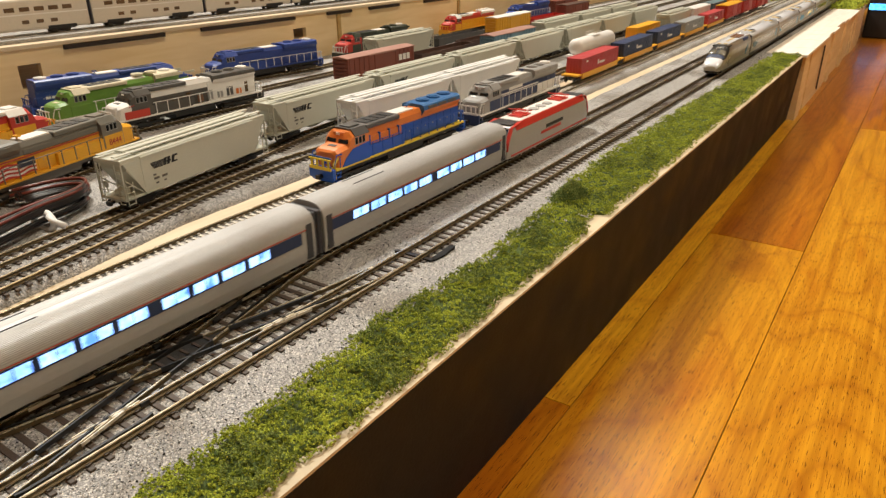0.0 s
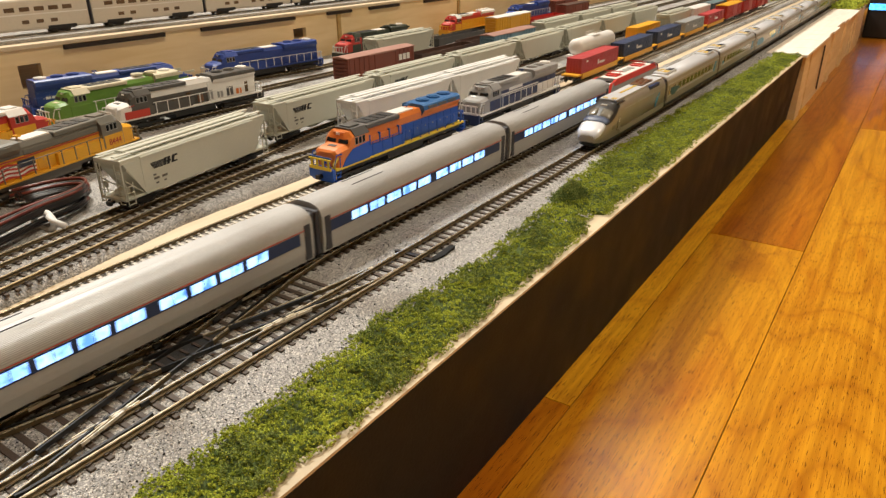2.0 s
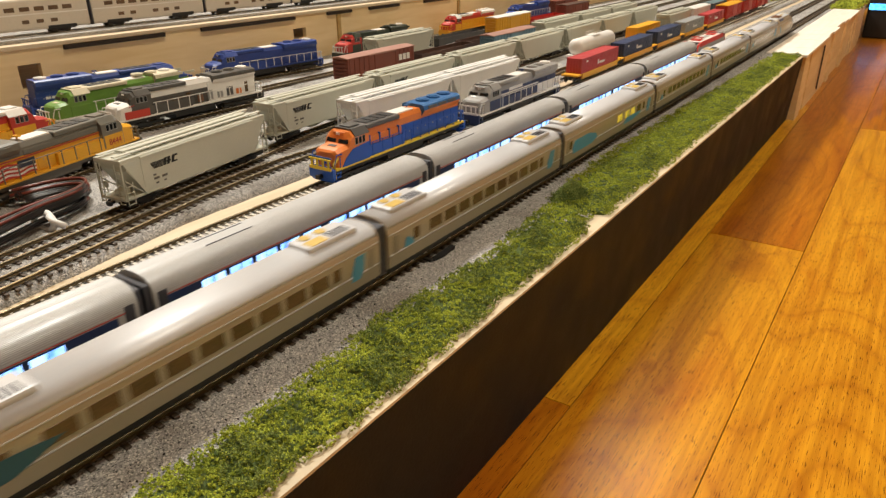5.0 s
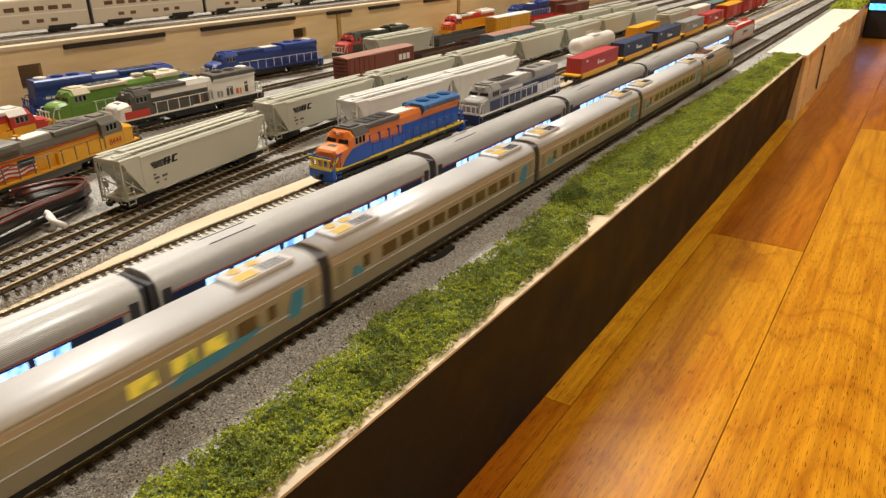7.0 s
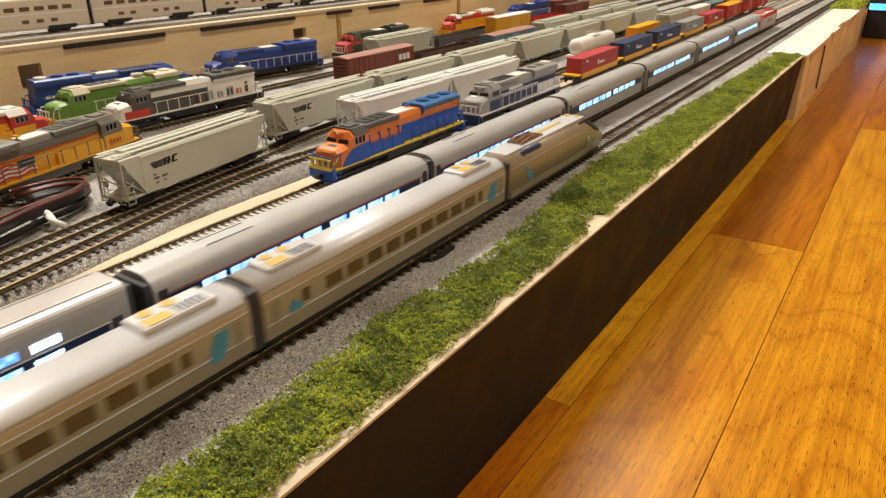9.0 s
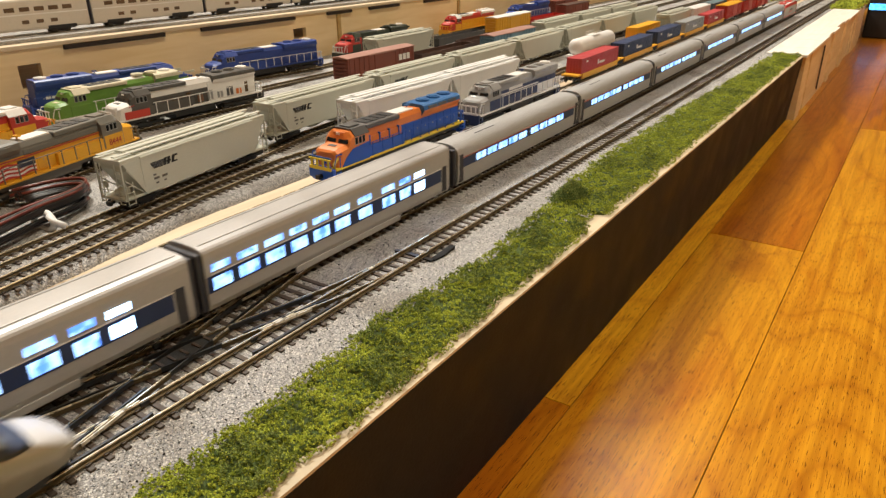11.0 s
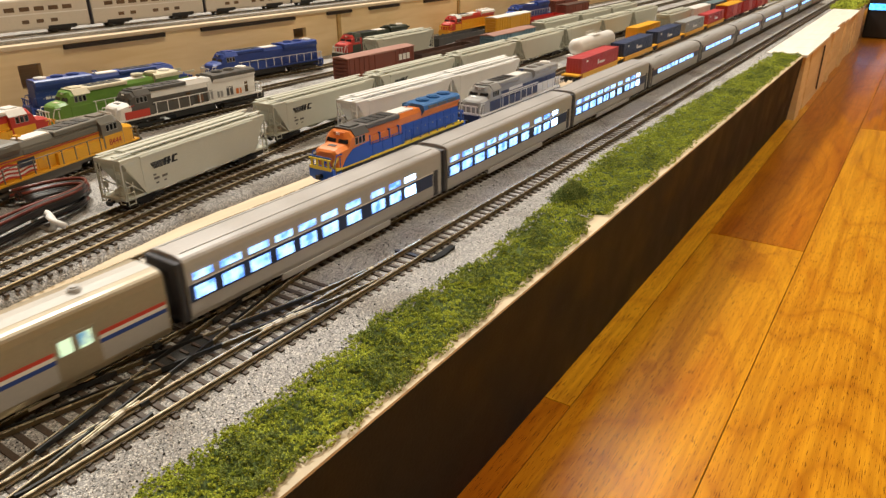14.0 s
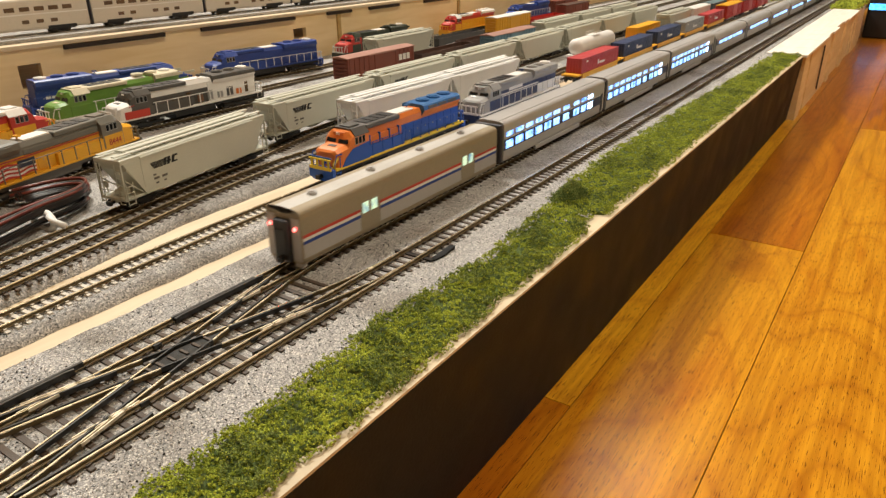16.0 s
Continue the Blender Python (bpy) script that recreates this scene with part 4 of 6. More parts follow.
    part("side_emblem", boxes((0.052, 0.078, -0.00995, -0.0096, 0.0128, 0.0150)), BLACKP, th, "dark emblem bar")
    under_gear(th, L, [(0.38, 0.62, 0.0014)])
    for x in (0.024, L - 0.024):
        truck(th, x, 2, 0.0165)
    coupler(th, 0.0, -1)
    coupler(th, L, 1)
    return th


# white and silver high-speed train
PEARL = paint("pearl_silver_body", (0.40, 0.345, 0.265), 0.36, 0.25, 0.05, 50, 0.0)
PEARL_LOW = paint("grey_lower_band", (0.30, 0.265, 0.205), 0.45, 0.2, 0.05, 50, 0.0)
ROOFW = paint("white_roof", (0.55, 0.56, 0.58), 0.42, 0.1, 0.04, 50, 0.0)
TEAL = paint("teal_swoosh", (0.07, 0.28, 0.45), 0.45, 0, 0.1, 100, 0.03)
DEEP_TEAL = paint("deep_teal", (0.025, 0.095, 0.13), 0.45, 0, 0.2, 100, 0.03)
YELLOW = paint("yellow_roof_panel", (0.55, 0.38, 0.08), 0.5, 0, 0.1, 100, 0.05)
BROWNWIN = paint("brown_tinted_window", (0.13, 0.078, 0.040), 0.18, 0, 0.4, 60, 0)
AMBER = glow("amber_interior_window", (0.72, 0.46, 0.03), 0.8)
CANOPY = paint("black_canopy", (0.028, 0.028, 0.027), 0.38, 0, 0.1, 60, 0.02)


def arch(x, w, z0, z1, a0=0.0, a1=math.pi, n=16, grow=0.0):
    """Points over a car's cross-section from one side to the other, at station x."""
    out = []
    zs = z0 + (z1 - z0) * 0.52
    for i in range(n + 1):
        a = a0 + (a1 - a0) * i / n
        ca, sa = math.cos(a), math.sin(a)
        out.append((x, (w + grow) * (abs(ca) ** 0.62) * (1 if ca < 0 else -1), zs + (z1 + grow - zs) * (sa ** 0.72)))
    return out


NOSE = ((0.0, 0.0044, 0.0058, 0.0082), (0.0008, 0.0060, 0.0046, 0.0102), (0.0025, 0.0074, 0.0042, 0.0122), (0.0055, 0.0085, 0.0040, 0.0142), (0.0090, 0.0091, 0.0040, 0.0158), (0.0130, 0.0094, 0.0040, 0.0176), (0.0170, 0.0096, 0.0040, 0.0198), (0.0210, 0.0097, 0.0040, 0.0222), (0.0255, 0.0098, 0.0040, 0.0246), (0.0310, 0.0098, 0.0040, 0.0266), (0.0380, 0.0098, 0.0040, 0.0280))


def nose_at(x):
    for a, b in zip(NOSE, NOSE[1:]):
        if x <= b[0]:
            k = (x - a[0]) / (b[0] - a[0])
            return tuple(a[i] + k * (b[i] - a[i]) for i in range(1, 4))
    return NOSE[-1][1:]


def sheet(bm, rows, thick=0.0002):
    """A skin over rows of points, given a small thickness inwards."""
    up = [[bm.verts.new(p) for p in r] for r in rows]
    dn = [[bm.verts.new((p[0], p[1] * 0.985, p[2] - thick)) for p in r] for r in rows]
    for g, flip in ((up, False), (dn, True)):
        for a, b in zip(g, g[1:]):
            for i in range(len(a) - 1):
                f = (a[i], a[i + 1], b[i + 1], b[i])
                bm.faces.new(f[::-1] if flip else f)
    for g, h in ((up[0], dn[0]), (up[-1], dn[-1])):
        for i in range(len(g) - 1):
            bm.faces.new((g[i], g[i + 1], h[i + 1], h[i]))
    for k in (0, -1):
        for a, b, c, d in zip([r[k] for r in up], [r[k] for r in up[1:]], [r[k] for r in dn[1:]], [r[k] for r in dn]):
            bm.faces.new((a, b, c, d))


def power_car():
    L = 0.1350
    th = empty("high_speed_power_car", "silver streamlined power car with black windscreen canopy", "locomotive", "power cars of the high-speed train")
    xs = [0.0, 0.0004, 0.0008, 0.0016, 0.0025, 0.004, 0.0055, 0.007, 0.009, 0.011, 0.013, 0.015, 0.017, 0.019, 0.021, 0.023, 0.0255, 0.028, 0.031, 0.0345, 0.038, L - 0.002]
    rings = []
    for x in xs:
        w, z0, z1 = nose_at(x)
        rings.append(arch(x, w, z0, z1) + [(x, w * 0.92, z0), (x, -w * 0.92, z0)])
    bm = bmesh.new()
    loft(bm, rings)
    smooth(part("body", bm, PEARL, th))
    bm = bmesh.new()
    sheet(bm, [arch(x, *nose_at(x), c, math.pi - c, 18, 0.00014) for x, c in ((0.0004, 0.02), (0.0008, 0.03), (0.0016, 0.05), (0.0025, 0.08), (0.004, 0.14), (0.0055, 0.22), (0.007, 0.32), (0.009, 0.46), (0.011, 0.60), (0.013, 0.75))])
    smooth(part("nose_cone", bm, paint("white_gloss_nose", (0.70, 0.71, 0.74), 0.3, 0.1, 0.03, 50, 0), th, "glossy white nose cone"))
    bm = bmesh.new()
    sheet(bm, [arch(x, *nose_at(x), c, math.pi - c, 18, 0.00026) for x, c in ((0.0110, 0.66), (0.013, 0.50), (0.015, 0.40), (0.017, 0.33), (0.019, 0.29), (0.021, 0.27), (0.023, 0.28), (0.0255, 0.32), (0.028, 0.40), (0.031, 0.52), (0.0345, 0.68))])
    smooth(part("canopy", bm, CANOPY, th, "black windscreen canopy"))
    # the panes' pale grey-brown is a reflection put into the base colour
    for c0, c1 in ((0.72, 1.53), (1.61, math.pi - 0.72)):
        bm = bmesh.new()
        sheet(bm, [arch(x, *nose_at(x), c0, c1, 8, 0.00042) for x in (0.0166, 0.019, 0.021, 0.0232)])
        smooth(part("windscreen", bm, paint("windscreen_reflection_grey", (0.17, 0.155, 0.12), 0.2, 0, 0.2, 90, 0), th, "windscreen with a pale brownish reflection in its colour"))
    bm = bmesh.new()
    sheet(bm, [arch(x, *nose_at(x), c, math.pi - c, 12, 0.00042) for x, c in ((0.0114, 0.80), (0.013, 0.62), (0.0146, 0.55), (0.0160, 0.56))])
    smooth(part("windscreen_base", bm, paint("slate_blue_panel", (0.05, 0.07, 0.13), 0.4, 0, 0.1, 60, 0), th, "dark blue panel below the windscreen"))
    part("number_mark", boxes((0.0258, 0.0274, -0.0022, 0.0022, 0.0246, 0.0258), bevel=0.0001), WHITEP, th, "pale marking on the canopy")
    part("underframe", boxes((0.010, L - 0.003, -0.0086, 0.0086, 0.0018, 0.0044), bevel=0.0003), BLACKP, th)
    part("front_skirt", boxes((0.0030, 0.0110, -0.0060, 0.0060, 0.0012, 0.0046), bevel=0.0012), BLACKP, th)
    for s in (-1, 1):
        part("lower_band", boxes((0.034, L - 0.003, *sorted((s * 0.0096, s * 0.00984)), 0.0042, 0.0080)), PEARL_LOW, th)
        part("canopy_tail", boxes((0.0315, 0.0440, *sorted((s * 0.0070, s * 0.0084)), 0.0252, 0.0270), bevel=0.0006), CANOPY, th)
        part("roof_cutaway", boxes((L - 0.038, L - 0.016, *sorted((s * 0.0060, s * 0.0088)), 0.0238, 0.0270), bevel=0.0008), NAVY, th, "dark blue roof edge panel")
        part("louvre", boxes((0.0205, 0.0245, *sorted((s * 0.0093, s * 0.00985)), 0.0100, 0.0124), bevel=0.0002), PEARL_LOW, th)
        part("cab_door_window", boxes((0.0314, 0.0332, *sorted((s * 0.0095, s * 0.00995)), 0.0130, 0.0160), bevel=0.0001), WHITEP, th)
        part("cab_door", boxes((0.0302, 0.0344, *sorted((s * 0.0094, s * 0.00986)), 0.0075, 0.0172)), PEARL_LOW, th)
        bm = bmesh.new()
        loft(bm, [[(L - 0.022 + dx - 0.0026 * k, s * 0.0097, z), (L - 0.022 + dx + 0.0026 * k, s * 0.0097, z), (L - 0.022 + dx + 0.0026 * k, s * 0.0100, z), (L - 0.022 + dx - 0.0026 * k, s * 0.0100, z)] for dx, z, k in ((-0.003, 0.0085, 0.5), (-0.002, 0.0115, 1.0), (0.001, 0.0150, 0.9), (0.005, 0.0190, 0.15))])
        part("swoosh", bm, TEAL, th, "teal swoosh emblem")
        part("roof_rail", boxes((0.042, L - 0.004, *sorted((s * 0.0090, s * 0.0097)), 0.0206, 0.0209)), ROOFW, th)
        part("headlight", boxes((0.0032, 0.0050, *sorted((s * 0.0070, s * 0.0081)), 0.0092, 0.0100), bevel=0.0002), WHITEP, th)
    part("roof_deck", boxes((0.0335, L - 0.003, -0.0062, 0.0062, 0.0268, 0.0284), bevel=0.0004), ROOFW, th, "pale roof deck")
    for a, b, y0, y1 in ((0.0345, 0.0390, -0.0050, -0.0015), (0.0345, 0.0380, 0.0015, 0.0045), (0.0560, 0.0880, -0.0010, 0.0010)):
        part("roof_panel", boxes((a, b, y0, y1, 0.0282, 0.0287)), YELLOW, th, "yellow roof panel")
    bm = bmesh.new()
    x = L - 0.046
    for k in range(6):
        tube(bm, [(x + k * 0.0045, -0.005, 0.0290), (x + k * 0.0045, 0.005, 0.0292)], 0.0006, 6)
    for y in (-0.0042, 0.0, 0.0042):
        tube(bm, [(x, y, 0.0292), (x + 0.012, y * 0.8, 0.0306), (x + 0.024, y, 0.0296)], 0.0004, 5)
    part("pantograph", bm, paint("brown_copper_gear", (0.30, 0.17, 0.10), 0.45, 0.4), th, "folded brown pantograph")
    for k in range(4):
        bm = bmesh.new()
        disc(bm, x + 0.003 + k * 0.006, 0.0025 * (1 if k % 2 else -1), 0.0296, 0.0009, 0.0024, "z", 10)
        part("insulator", bm, paint("copper_insulator", (0.28, 0.10, 0.05), 0.4), th)
    bm = bmesh.new()
    box(bm, L - 0.0022, L + 0.0004, -0.0088, 0.0088, 0.0032, 0.0245, bevel=0.0006)
    part("gangway", bm, GANGWAY, th)
    under_gear(th, L, [(0.36, 0.62, 0.0012)])
    taller(th, 0.945)
    for x in (0.028, L - 0.024):
        truck(th, x, 2, 0.0150)
    return th


def speed_coach(cafe=False, leading=False):
    L = 0.1672
    th = empty("high_speed_coach", "silver high-speed coach with brown tinted windows", "train car", "coaches of the high-speed train")
    if cafe:
        tagged(th, "silver high-speed dining coach with amber windows and teal swoosh")
    ring = [(y, z) for _, y, z in arch(0, 0.0098, 0.0056, 0.0280)] + [(0.0094, 0.0056), (-0.0094, 0.0056)]
    bm = bmesh.new()
    extrude(bm, ring, 0.0022, L - 0.0022)
    part("body", bm, PEARL, th)
    bm = bmesh.new()
    sheet(bm, [arch(x, 0.0098, 0.0056, 0.0280, 0.50, math.pi - 0.50, 16, 0.00012) for x in (0.003, L - 0.003)], 0.0001)
    smooth(part("roof", bm, ROOFW, th, "pale satin roof"))
    for s in (-1, 1):
        part("lower_band", boxes((0.003, L - 0.003, *sorted((s * 0.0096, s * 0.0099)), 0.0058, 0.0108), bevel=0.0001), PEARL_LOW, th)
        part("upper_line", boxes((0.003, L - 0.003, *sorted((s * 0.0094, s * 0.00985)), 0.0205, 0.0209)), ROOFW, th)
        part("lower_line", boxes((0.003, L - 0.003, *sorted((s * 0.0096, s * 0.00995)), 0.0111, 0.0114)), ROOFW, th)
        yw = sorted((s * 0.0095, s * 0.00992))
        spans = [(0.0200 + k * 0.0118, 0.0090 if 0 < k < 10 else 0.0035, BROWNWIN) for k in range(11)]
        if cafe:
            spans = [(0.0095, 0.0032, BROWNWIN), (0.0880, 0.0090, AMBER), (0.1020, 0.0085, AMBER), (0.1135, 0.0085, AMBER), (0.1260, 0.0080, BROWNWIN), (0.1390, 0.0034, BROWNWIN)]
        for x, wide, mat in spans:
            part("window", boxes((x, x + wide, *yw, 0.0132, 0.0184), bevel=0.0001), mat, th)
            part("window_pillar", boxes((x + wide + 0.0002, x + wide + 0.0010, *sorted((s * 0.0095, s * 0.00988)), 0.0130, 0.0186)), PEARL_LOW, th)
        for x in (0.0058, L - 0.0092):
            part("door", boxes((x, x + 0.0034, *yw, 0.0080, 0.0195)), PEARL_LOW, th)
        def decal(rows, mat, label):
            bm = bmesh.new()
            loft(bm, [[(x0, s * 0.0096, z), (x1, s * 0.0096, z), (x1, s * 0.00998, z), (x0, s * 0.00998, z)] for x0, x1, z in rows])
            part("swoosh", bm, mat, th, label)

        decal(((L - 0.0195, L - 0.0145, 0.0092), (L - 0.0190, L - 0.0125, 0.0125), (L - 0.0180, L - 0.0118, 0.0160), (L - 0.0165, L - 0.0112, 0.0192)), TEAL, "teal swoosh emblem")
        if leading:
            decal(((0.0180, 0.0230, 0.0100), (0.0130, 0.0300, 0.0122), (0.0115, 0.0370, 0.0150), (0.0120, 0.0180, 0.0172)), DEEP_TEAL, "deep teal swoosh")
            decal(((0.0085, 0.0087, 0.0118), (0.0072, 0.0100, 0.0136), (0.0085, 0.0087, 0.0156)), YELLOW, "small yellow diamond")
        elif cafe:
            decal(((0.0150, 0.0440, 0.0094), (0.0140, 0.0520, 0.0118), (0.0150, 0.0500, 0.0150), (0.0170, 0.0380, 0.0176)), TEAL, "large teal block")
            decal(((0.1000, 0.1180, 0.0092), (0.1020, 0.1320, 0.0112), (0.1080, 0.1360, 0.0130)), TEAL, "teal swoosh below the windows")
        else:
            decal(((0.0135, 0.0200, 0.0116), (0.0140, 0.0190, 0.0142), (0.0145, 0.0160, 0.0160)), TEAL, "small teal swoosh")
    for x, s in ((0.010, 1), (L - 0.010, -1)):
        xa, xb = sorted((x, x + s * 0.026))
        unit = part("air_conditioner", boxes((xa, xb, -0.0058, 0.0058, 0.0268, 0.0296), bevel=0.0010), ROOFW, th, "white roof air conditioner")
        for k in range(6):
            xx = xa + 0.013 + k * 0.0018
            part("grille_slat", boxes((xx, xx + 0.0006, -0.0050, -0.0002, 0.0295, 0.0299)), GANGWAY, unit)
        for k in range(2):
            bm = bmesh.new()
            disc(bm, xa + 0.006 + 0.008 * k, 0.0026, 0.0297, 0.0023, 0.0005, "z", 14)
            part("fan", bm, YELLOW, unit, "yellowed fan")
        part("panel", boxes((xa + 0.002, xa + 0.011, -0.0050, -0.0005, 0.0295, 0.0298)), YELLOW, unit)
    gangways(th, L, 0.0262, 0.0088)
    under_gear(th, L, [(0.22, 0.78, 0.0020)])
    part("underframe", boxes((0.004, L - 0.004, -0.0088, 0.0088, 0.0028, 0.0058), bevel=0.0003), BLACKP, th)
    taller(th, 0.945)
    for x in (0.026, L - 0.026):
        truck(th, x)
    return th


# ---- the two passing trains ----
moving = []
# positions along the track of the joint behind the silver train's engine, and of the white train's nose
LEAVING = ((0, 0.360), (1, 0.443), (2, 0.5255), (3.5, 0.650), (7, 0.945), (8, 1.027), (9, 1.110), (11.5, 1.3505), (12.5, 1.457), (14, 1.622), (15, 1.737), (16, 1.849))
COMING = ((0, 0.735), (1, 0.578), (2, 0.421), (2.5, 0.338), (3, 0.252), (3.5, 0.164), (4, 0.073), (6.5, -0.386), (7, -0.479), (8, -0.665), (9, -0.848), (16, -2.13))
PITCH = 0.1665


def motions():
    for th, rows in moving:
        walk(th, rows)


def rides(th, table, offset, y, turn=0):
    moving.append((th, [(t, pose(s + offset, y, 0, 0, 0, turn)) for t, s in table]))


rides(electric_engine(), LEAVING, 0.0012, T2Y)
first = amfleet()
for k in range(6):
    rides(first if k == 0 else copy_thing(first, pose(0, 0, 0)), LEAVING, -PITCH * (k + 1) + 0.0020, T2Y)
first = viewliner()
for k in range(3):
    rides(first if k == 0 else copy_thing(first, pose(0, 0, 0)), LEAVING, -1.0020 - 0.1655 * (k + 1) + 0.0022, T2Y)
rides(baggage(), LEAVING, -1.0020 - 0.1655 * 3 - 0.1686, T2Y)
lead = power_car()
rides(lead, COMING, 0, 0)
front, diner, first = speed_coach(leading=True), speed_coach(True), speed_coach()
for k in range(6):
    th = front if k == 0 else diner if k == 2 else first if k == 1 else copy_thing(first, pose(0, 0, 0))
    rides(th, COMING, 0.136 + 0.168 * k, 0)
rides(copy_thing(lead, pose(0, 0, 0)), COMING, 0.272 + 0.168 * 6, 0, 180)


# ---- standing stock in the yard ----
def bars(th, x, z, spec, material, y=-0.0100, name="lettering"):
    """Plain bars for small lettering on a side: (dx, dz, width, height)."""
    for dx, dz, w, h in spec:
        part(name, boxes((x + dx, x + dx + w, y - 0.0001, y + 0.0003, z + dz, z + dz + h)), material, th)


def hopper(paint_mat, logo, label, group="covered hoppers in the yard", L=0.114):
    th = empty("covered_hopper", label, "train car", group)
    bm = bmesh.new()
    extrude(bm, [(-0.0096, 0.0068), (-0.0099, 0.0080), (-0.0099, 0.0252), (-0.0090, 0.0263), (0, 0.0276), (0.0090, 0.0263), (0.0099, 0.0252), (0.0099, 0.0080), (0.0096, 0.0068)], 0.0135, L - 0.0135)
    body = part("body", bm, paint_mat, th)
    for e, s in ((0.0, 1), (L, -1)):
        bm = bmesh.new()
        loft(bm, [[(e + s * x, -0.0092, z0), (e + s * x, 0.0092, z0), (e + s * x, 0.0092, z1), (e + s * x, -0.0092, z1)] for x, z0, z1 in ((0.0140, 0.0085, 0.0255), (0.0045, 0.0205, 0.0255))])
        part("slope_sheet", bm, paint_mat, th)
        xa, xb = sorted((e + s * 0.0012, e + s * 0.0140))
        part("end_roof", boxes((xa, xb, -0.0096, 0.0096, 0.0240, 0.0264), bevel=0.0004), paint_mat, th)
        part("end_sill", boxes((*sorted((e + s * 0.0008, e + s * 0.0140)), -0.0092, 0.0092, 0.0060, 0.0074), bevel=0.0003), paint_mat, th)
        part("centre_sill", boxes((*sorted((e + s * 0.0008, e + s * 0.0200)), -0.0018, 0.0018, 0.0045, 0.0061)), paint_mat, th)
        for y in (-0.0088, 0.0088):
            bm = bmesh.new()
            k = math.copysign(1, y)
            loft(bm, [[(e + s * 0.0137, k * yy, 0.0076), (e + s * 0.0137, k * yy, 0.0246), (e + s * 0.0024, k * yy, 0.0246), (e + s * 0.0040, k * yy, 0.0222)] for yy in (0.0094, 0.0098)])
            part("end_side_sheet", bm, paint_mat, th)
            part("corner_post", boxes((*sorted((e + s * 0.0012, e + s * 0.0020)), y - 0.0004, y + 0.0004, 0.0070, 0.0242)), paint_mat, th)
            bm = bmesh.new()
            for k in range(6):
                z = 0.0045 + k * 0.0032
                box(bm, *sorted((e + s * 0.0005, e + s * 0.0009)), min(y, y * 0.6), max(y, y * 0.6), z, z + 0.0004)
            box(bm, *sorted((e + s * 0.0005, e + s * 0.0009)), y * 0.6 - 0.0002, y * 0.6 + 0.0002, 0.0045, 0.0242)
            part("ladder", bm, paint_mat, th)
            bm = bmesh.new()
            for k in range(4):
                z = 0.0040 + k * 0.0030
                box(bm, *sorted((e + s * 0.0016, e + s * 0.0060)), y * 1.12 - 0.0002, y * 1.12 + 0.0002, z, z + 0.0004)
            for dx in (0.0016, 0.0060):
                box(bm, *sorted((e + s * dx, e + s * (dx + 0.0004))), y * 1.12 - 0.0002, y * 1.12 + 0.0002, 0.0036, 0.0150)
            part("side_ladder", bm, paint_mat, th)
            bm = bmesh.new()
            tube(bm, [(e + s * 0.0140, y, 0.0070), (e + s * 0.0030, y, 0.0160)], 0.0003, 5)
            part("brace", bm, paint_mat, th)
        bm = bmesh.new()
        for z in (0.0110, 0.0150):
            tube(bm, [(e + s * 0.0010, -0.0088, z), (e + s * 0.0010, 0.0088, z)], 0.0002, 5)
        part("grab_rail", bm, paint_mat, th)
        bm = bmesh.new()
        disc(bm, e + s * 0.0016, 0.0042, 0.0135, 0.0018, 0.0004, "x", 14)
        part("brake_wheel", bm, paint_mat, th)
        part("air_tank", boxes((*sorted((e + s * 0.0030, e + s * 0.0090)), -0.0045, 0.0015, 0.0076, 0.0110), bevel=0.0012), paint_mat, th)
        truck(th, e + s * 0.0150)
        coupler(th, e, -s)
    for k in range(4):
        x = 0.0235 + k * (L - 0.047) / 3
        bm = bmesh.new()
        loft(bm, [[(x - w, -d, z), (x + w, -d, z), (x + w, d, z), (x - w, d, z)] for w, d, z in ((0.0100, 0.0085, 0.0072), (0.0030, 0.0030, 0.0026))])
        part("discharge_bay", bm, paint_mat, th)
    part("hatch", boxes((0.010, L - 0.010, -0.0020, 0.0020, 0.0273, 0.0284), bevel=0.0004), paint_mat, th, "long roof hatch")
    for y in (-0.0056, 0.0056):
        part("running_board", boxes((0.001, L - 0.001, y - 0.0013, y + 0.0013, 0.0277, 0.0281)), paint_mat, th)
    for k in range(9):
        x = 0.012 + k * (L - 0.024) / 8
        part("roof_bracket", boxes((x - 0.0003, x + 0.0003, -0.0068, 0.0068, 0.0270, 0.0279)), paint_mat, th)
    for s in (-1, 1):
        part("top_chord", boxes((0.0135, L - 0.0135, *sorted((s * 0.0097, s * 0.0102)), 0.0244, 0.0254)), paint_mat, th)
        part("side_sill", boxes((0.0135, L - 0.0135, *sorted((s * 0.0097, s * 0.0101)), 0.0068, 0.0078)), paint_mat, th)
    if logo:
        x, z = 0.021, 0.0178
        for k in range(6):
            part("emblem", boxes((x - 0.0004 * k, x + 0.0058 + 0.0006 * k, -0.0102, -0.0097, z + 0.0005 * k * 1.15, z + 0.0005 * k * 1.15 + 0.0003)), BLACKP, th, "striped dark emblem")
        for dx in (0.0066, 0.0090, 0.0122):
            bm = bmesh.new()
            loft(bm, [[(x + dx + sh, -0.0102, z + h), (x + dx + 0.0017 + sh, -0.0102, z + h), (x + dx + 0.0017 + sh, -0.0097, z + h), (x + dx + sh, -0.0097, z + h)] for sh, h in ((0, 0), (0.0012, 0.0036))])
            part("emblem", bm, BLACKP, th)
        for dx, dz in ((0.0085, 0.0012), (0.0136, 0.0029), (0.0130, 0.0000)):
            part("emblem", boxes((x + dx, x + dx + 0.0034, -0.0102, -0.0097, z + dz, z + dz + 0.0008)), BLACKP, th)
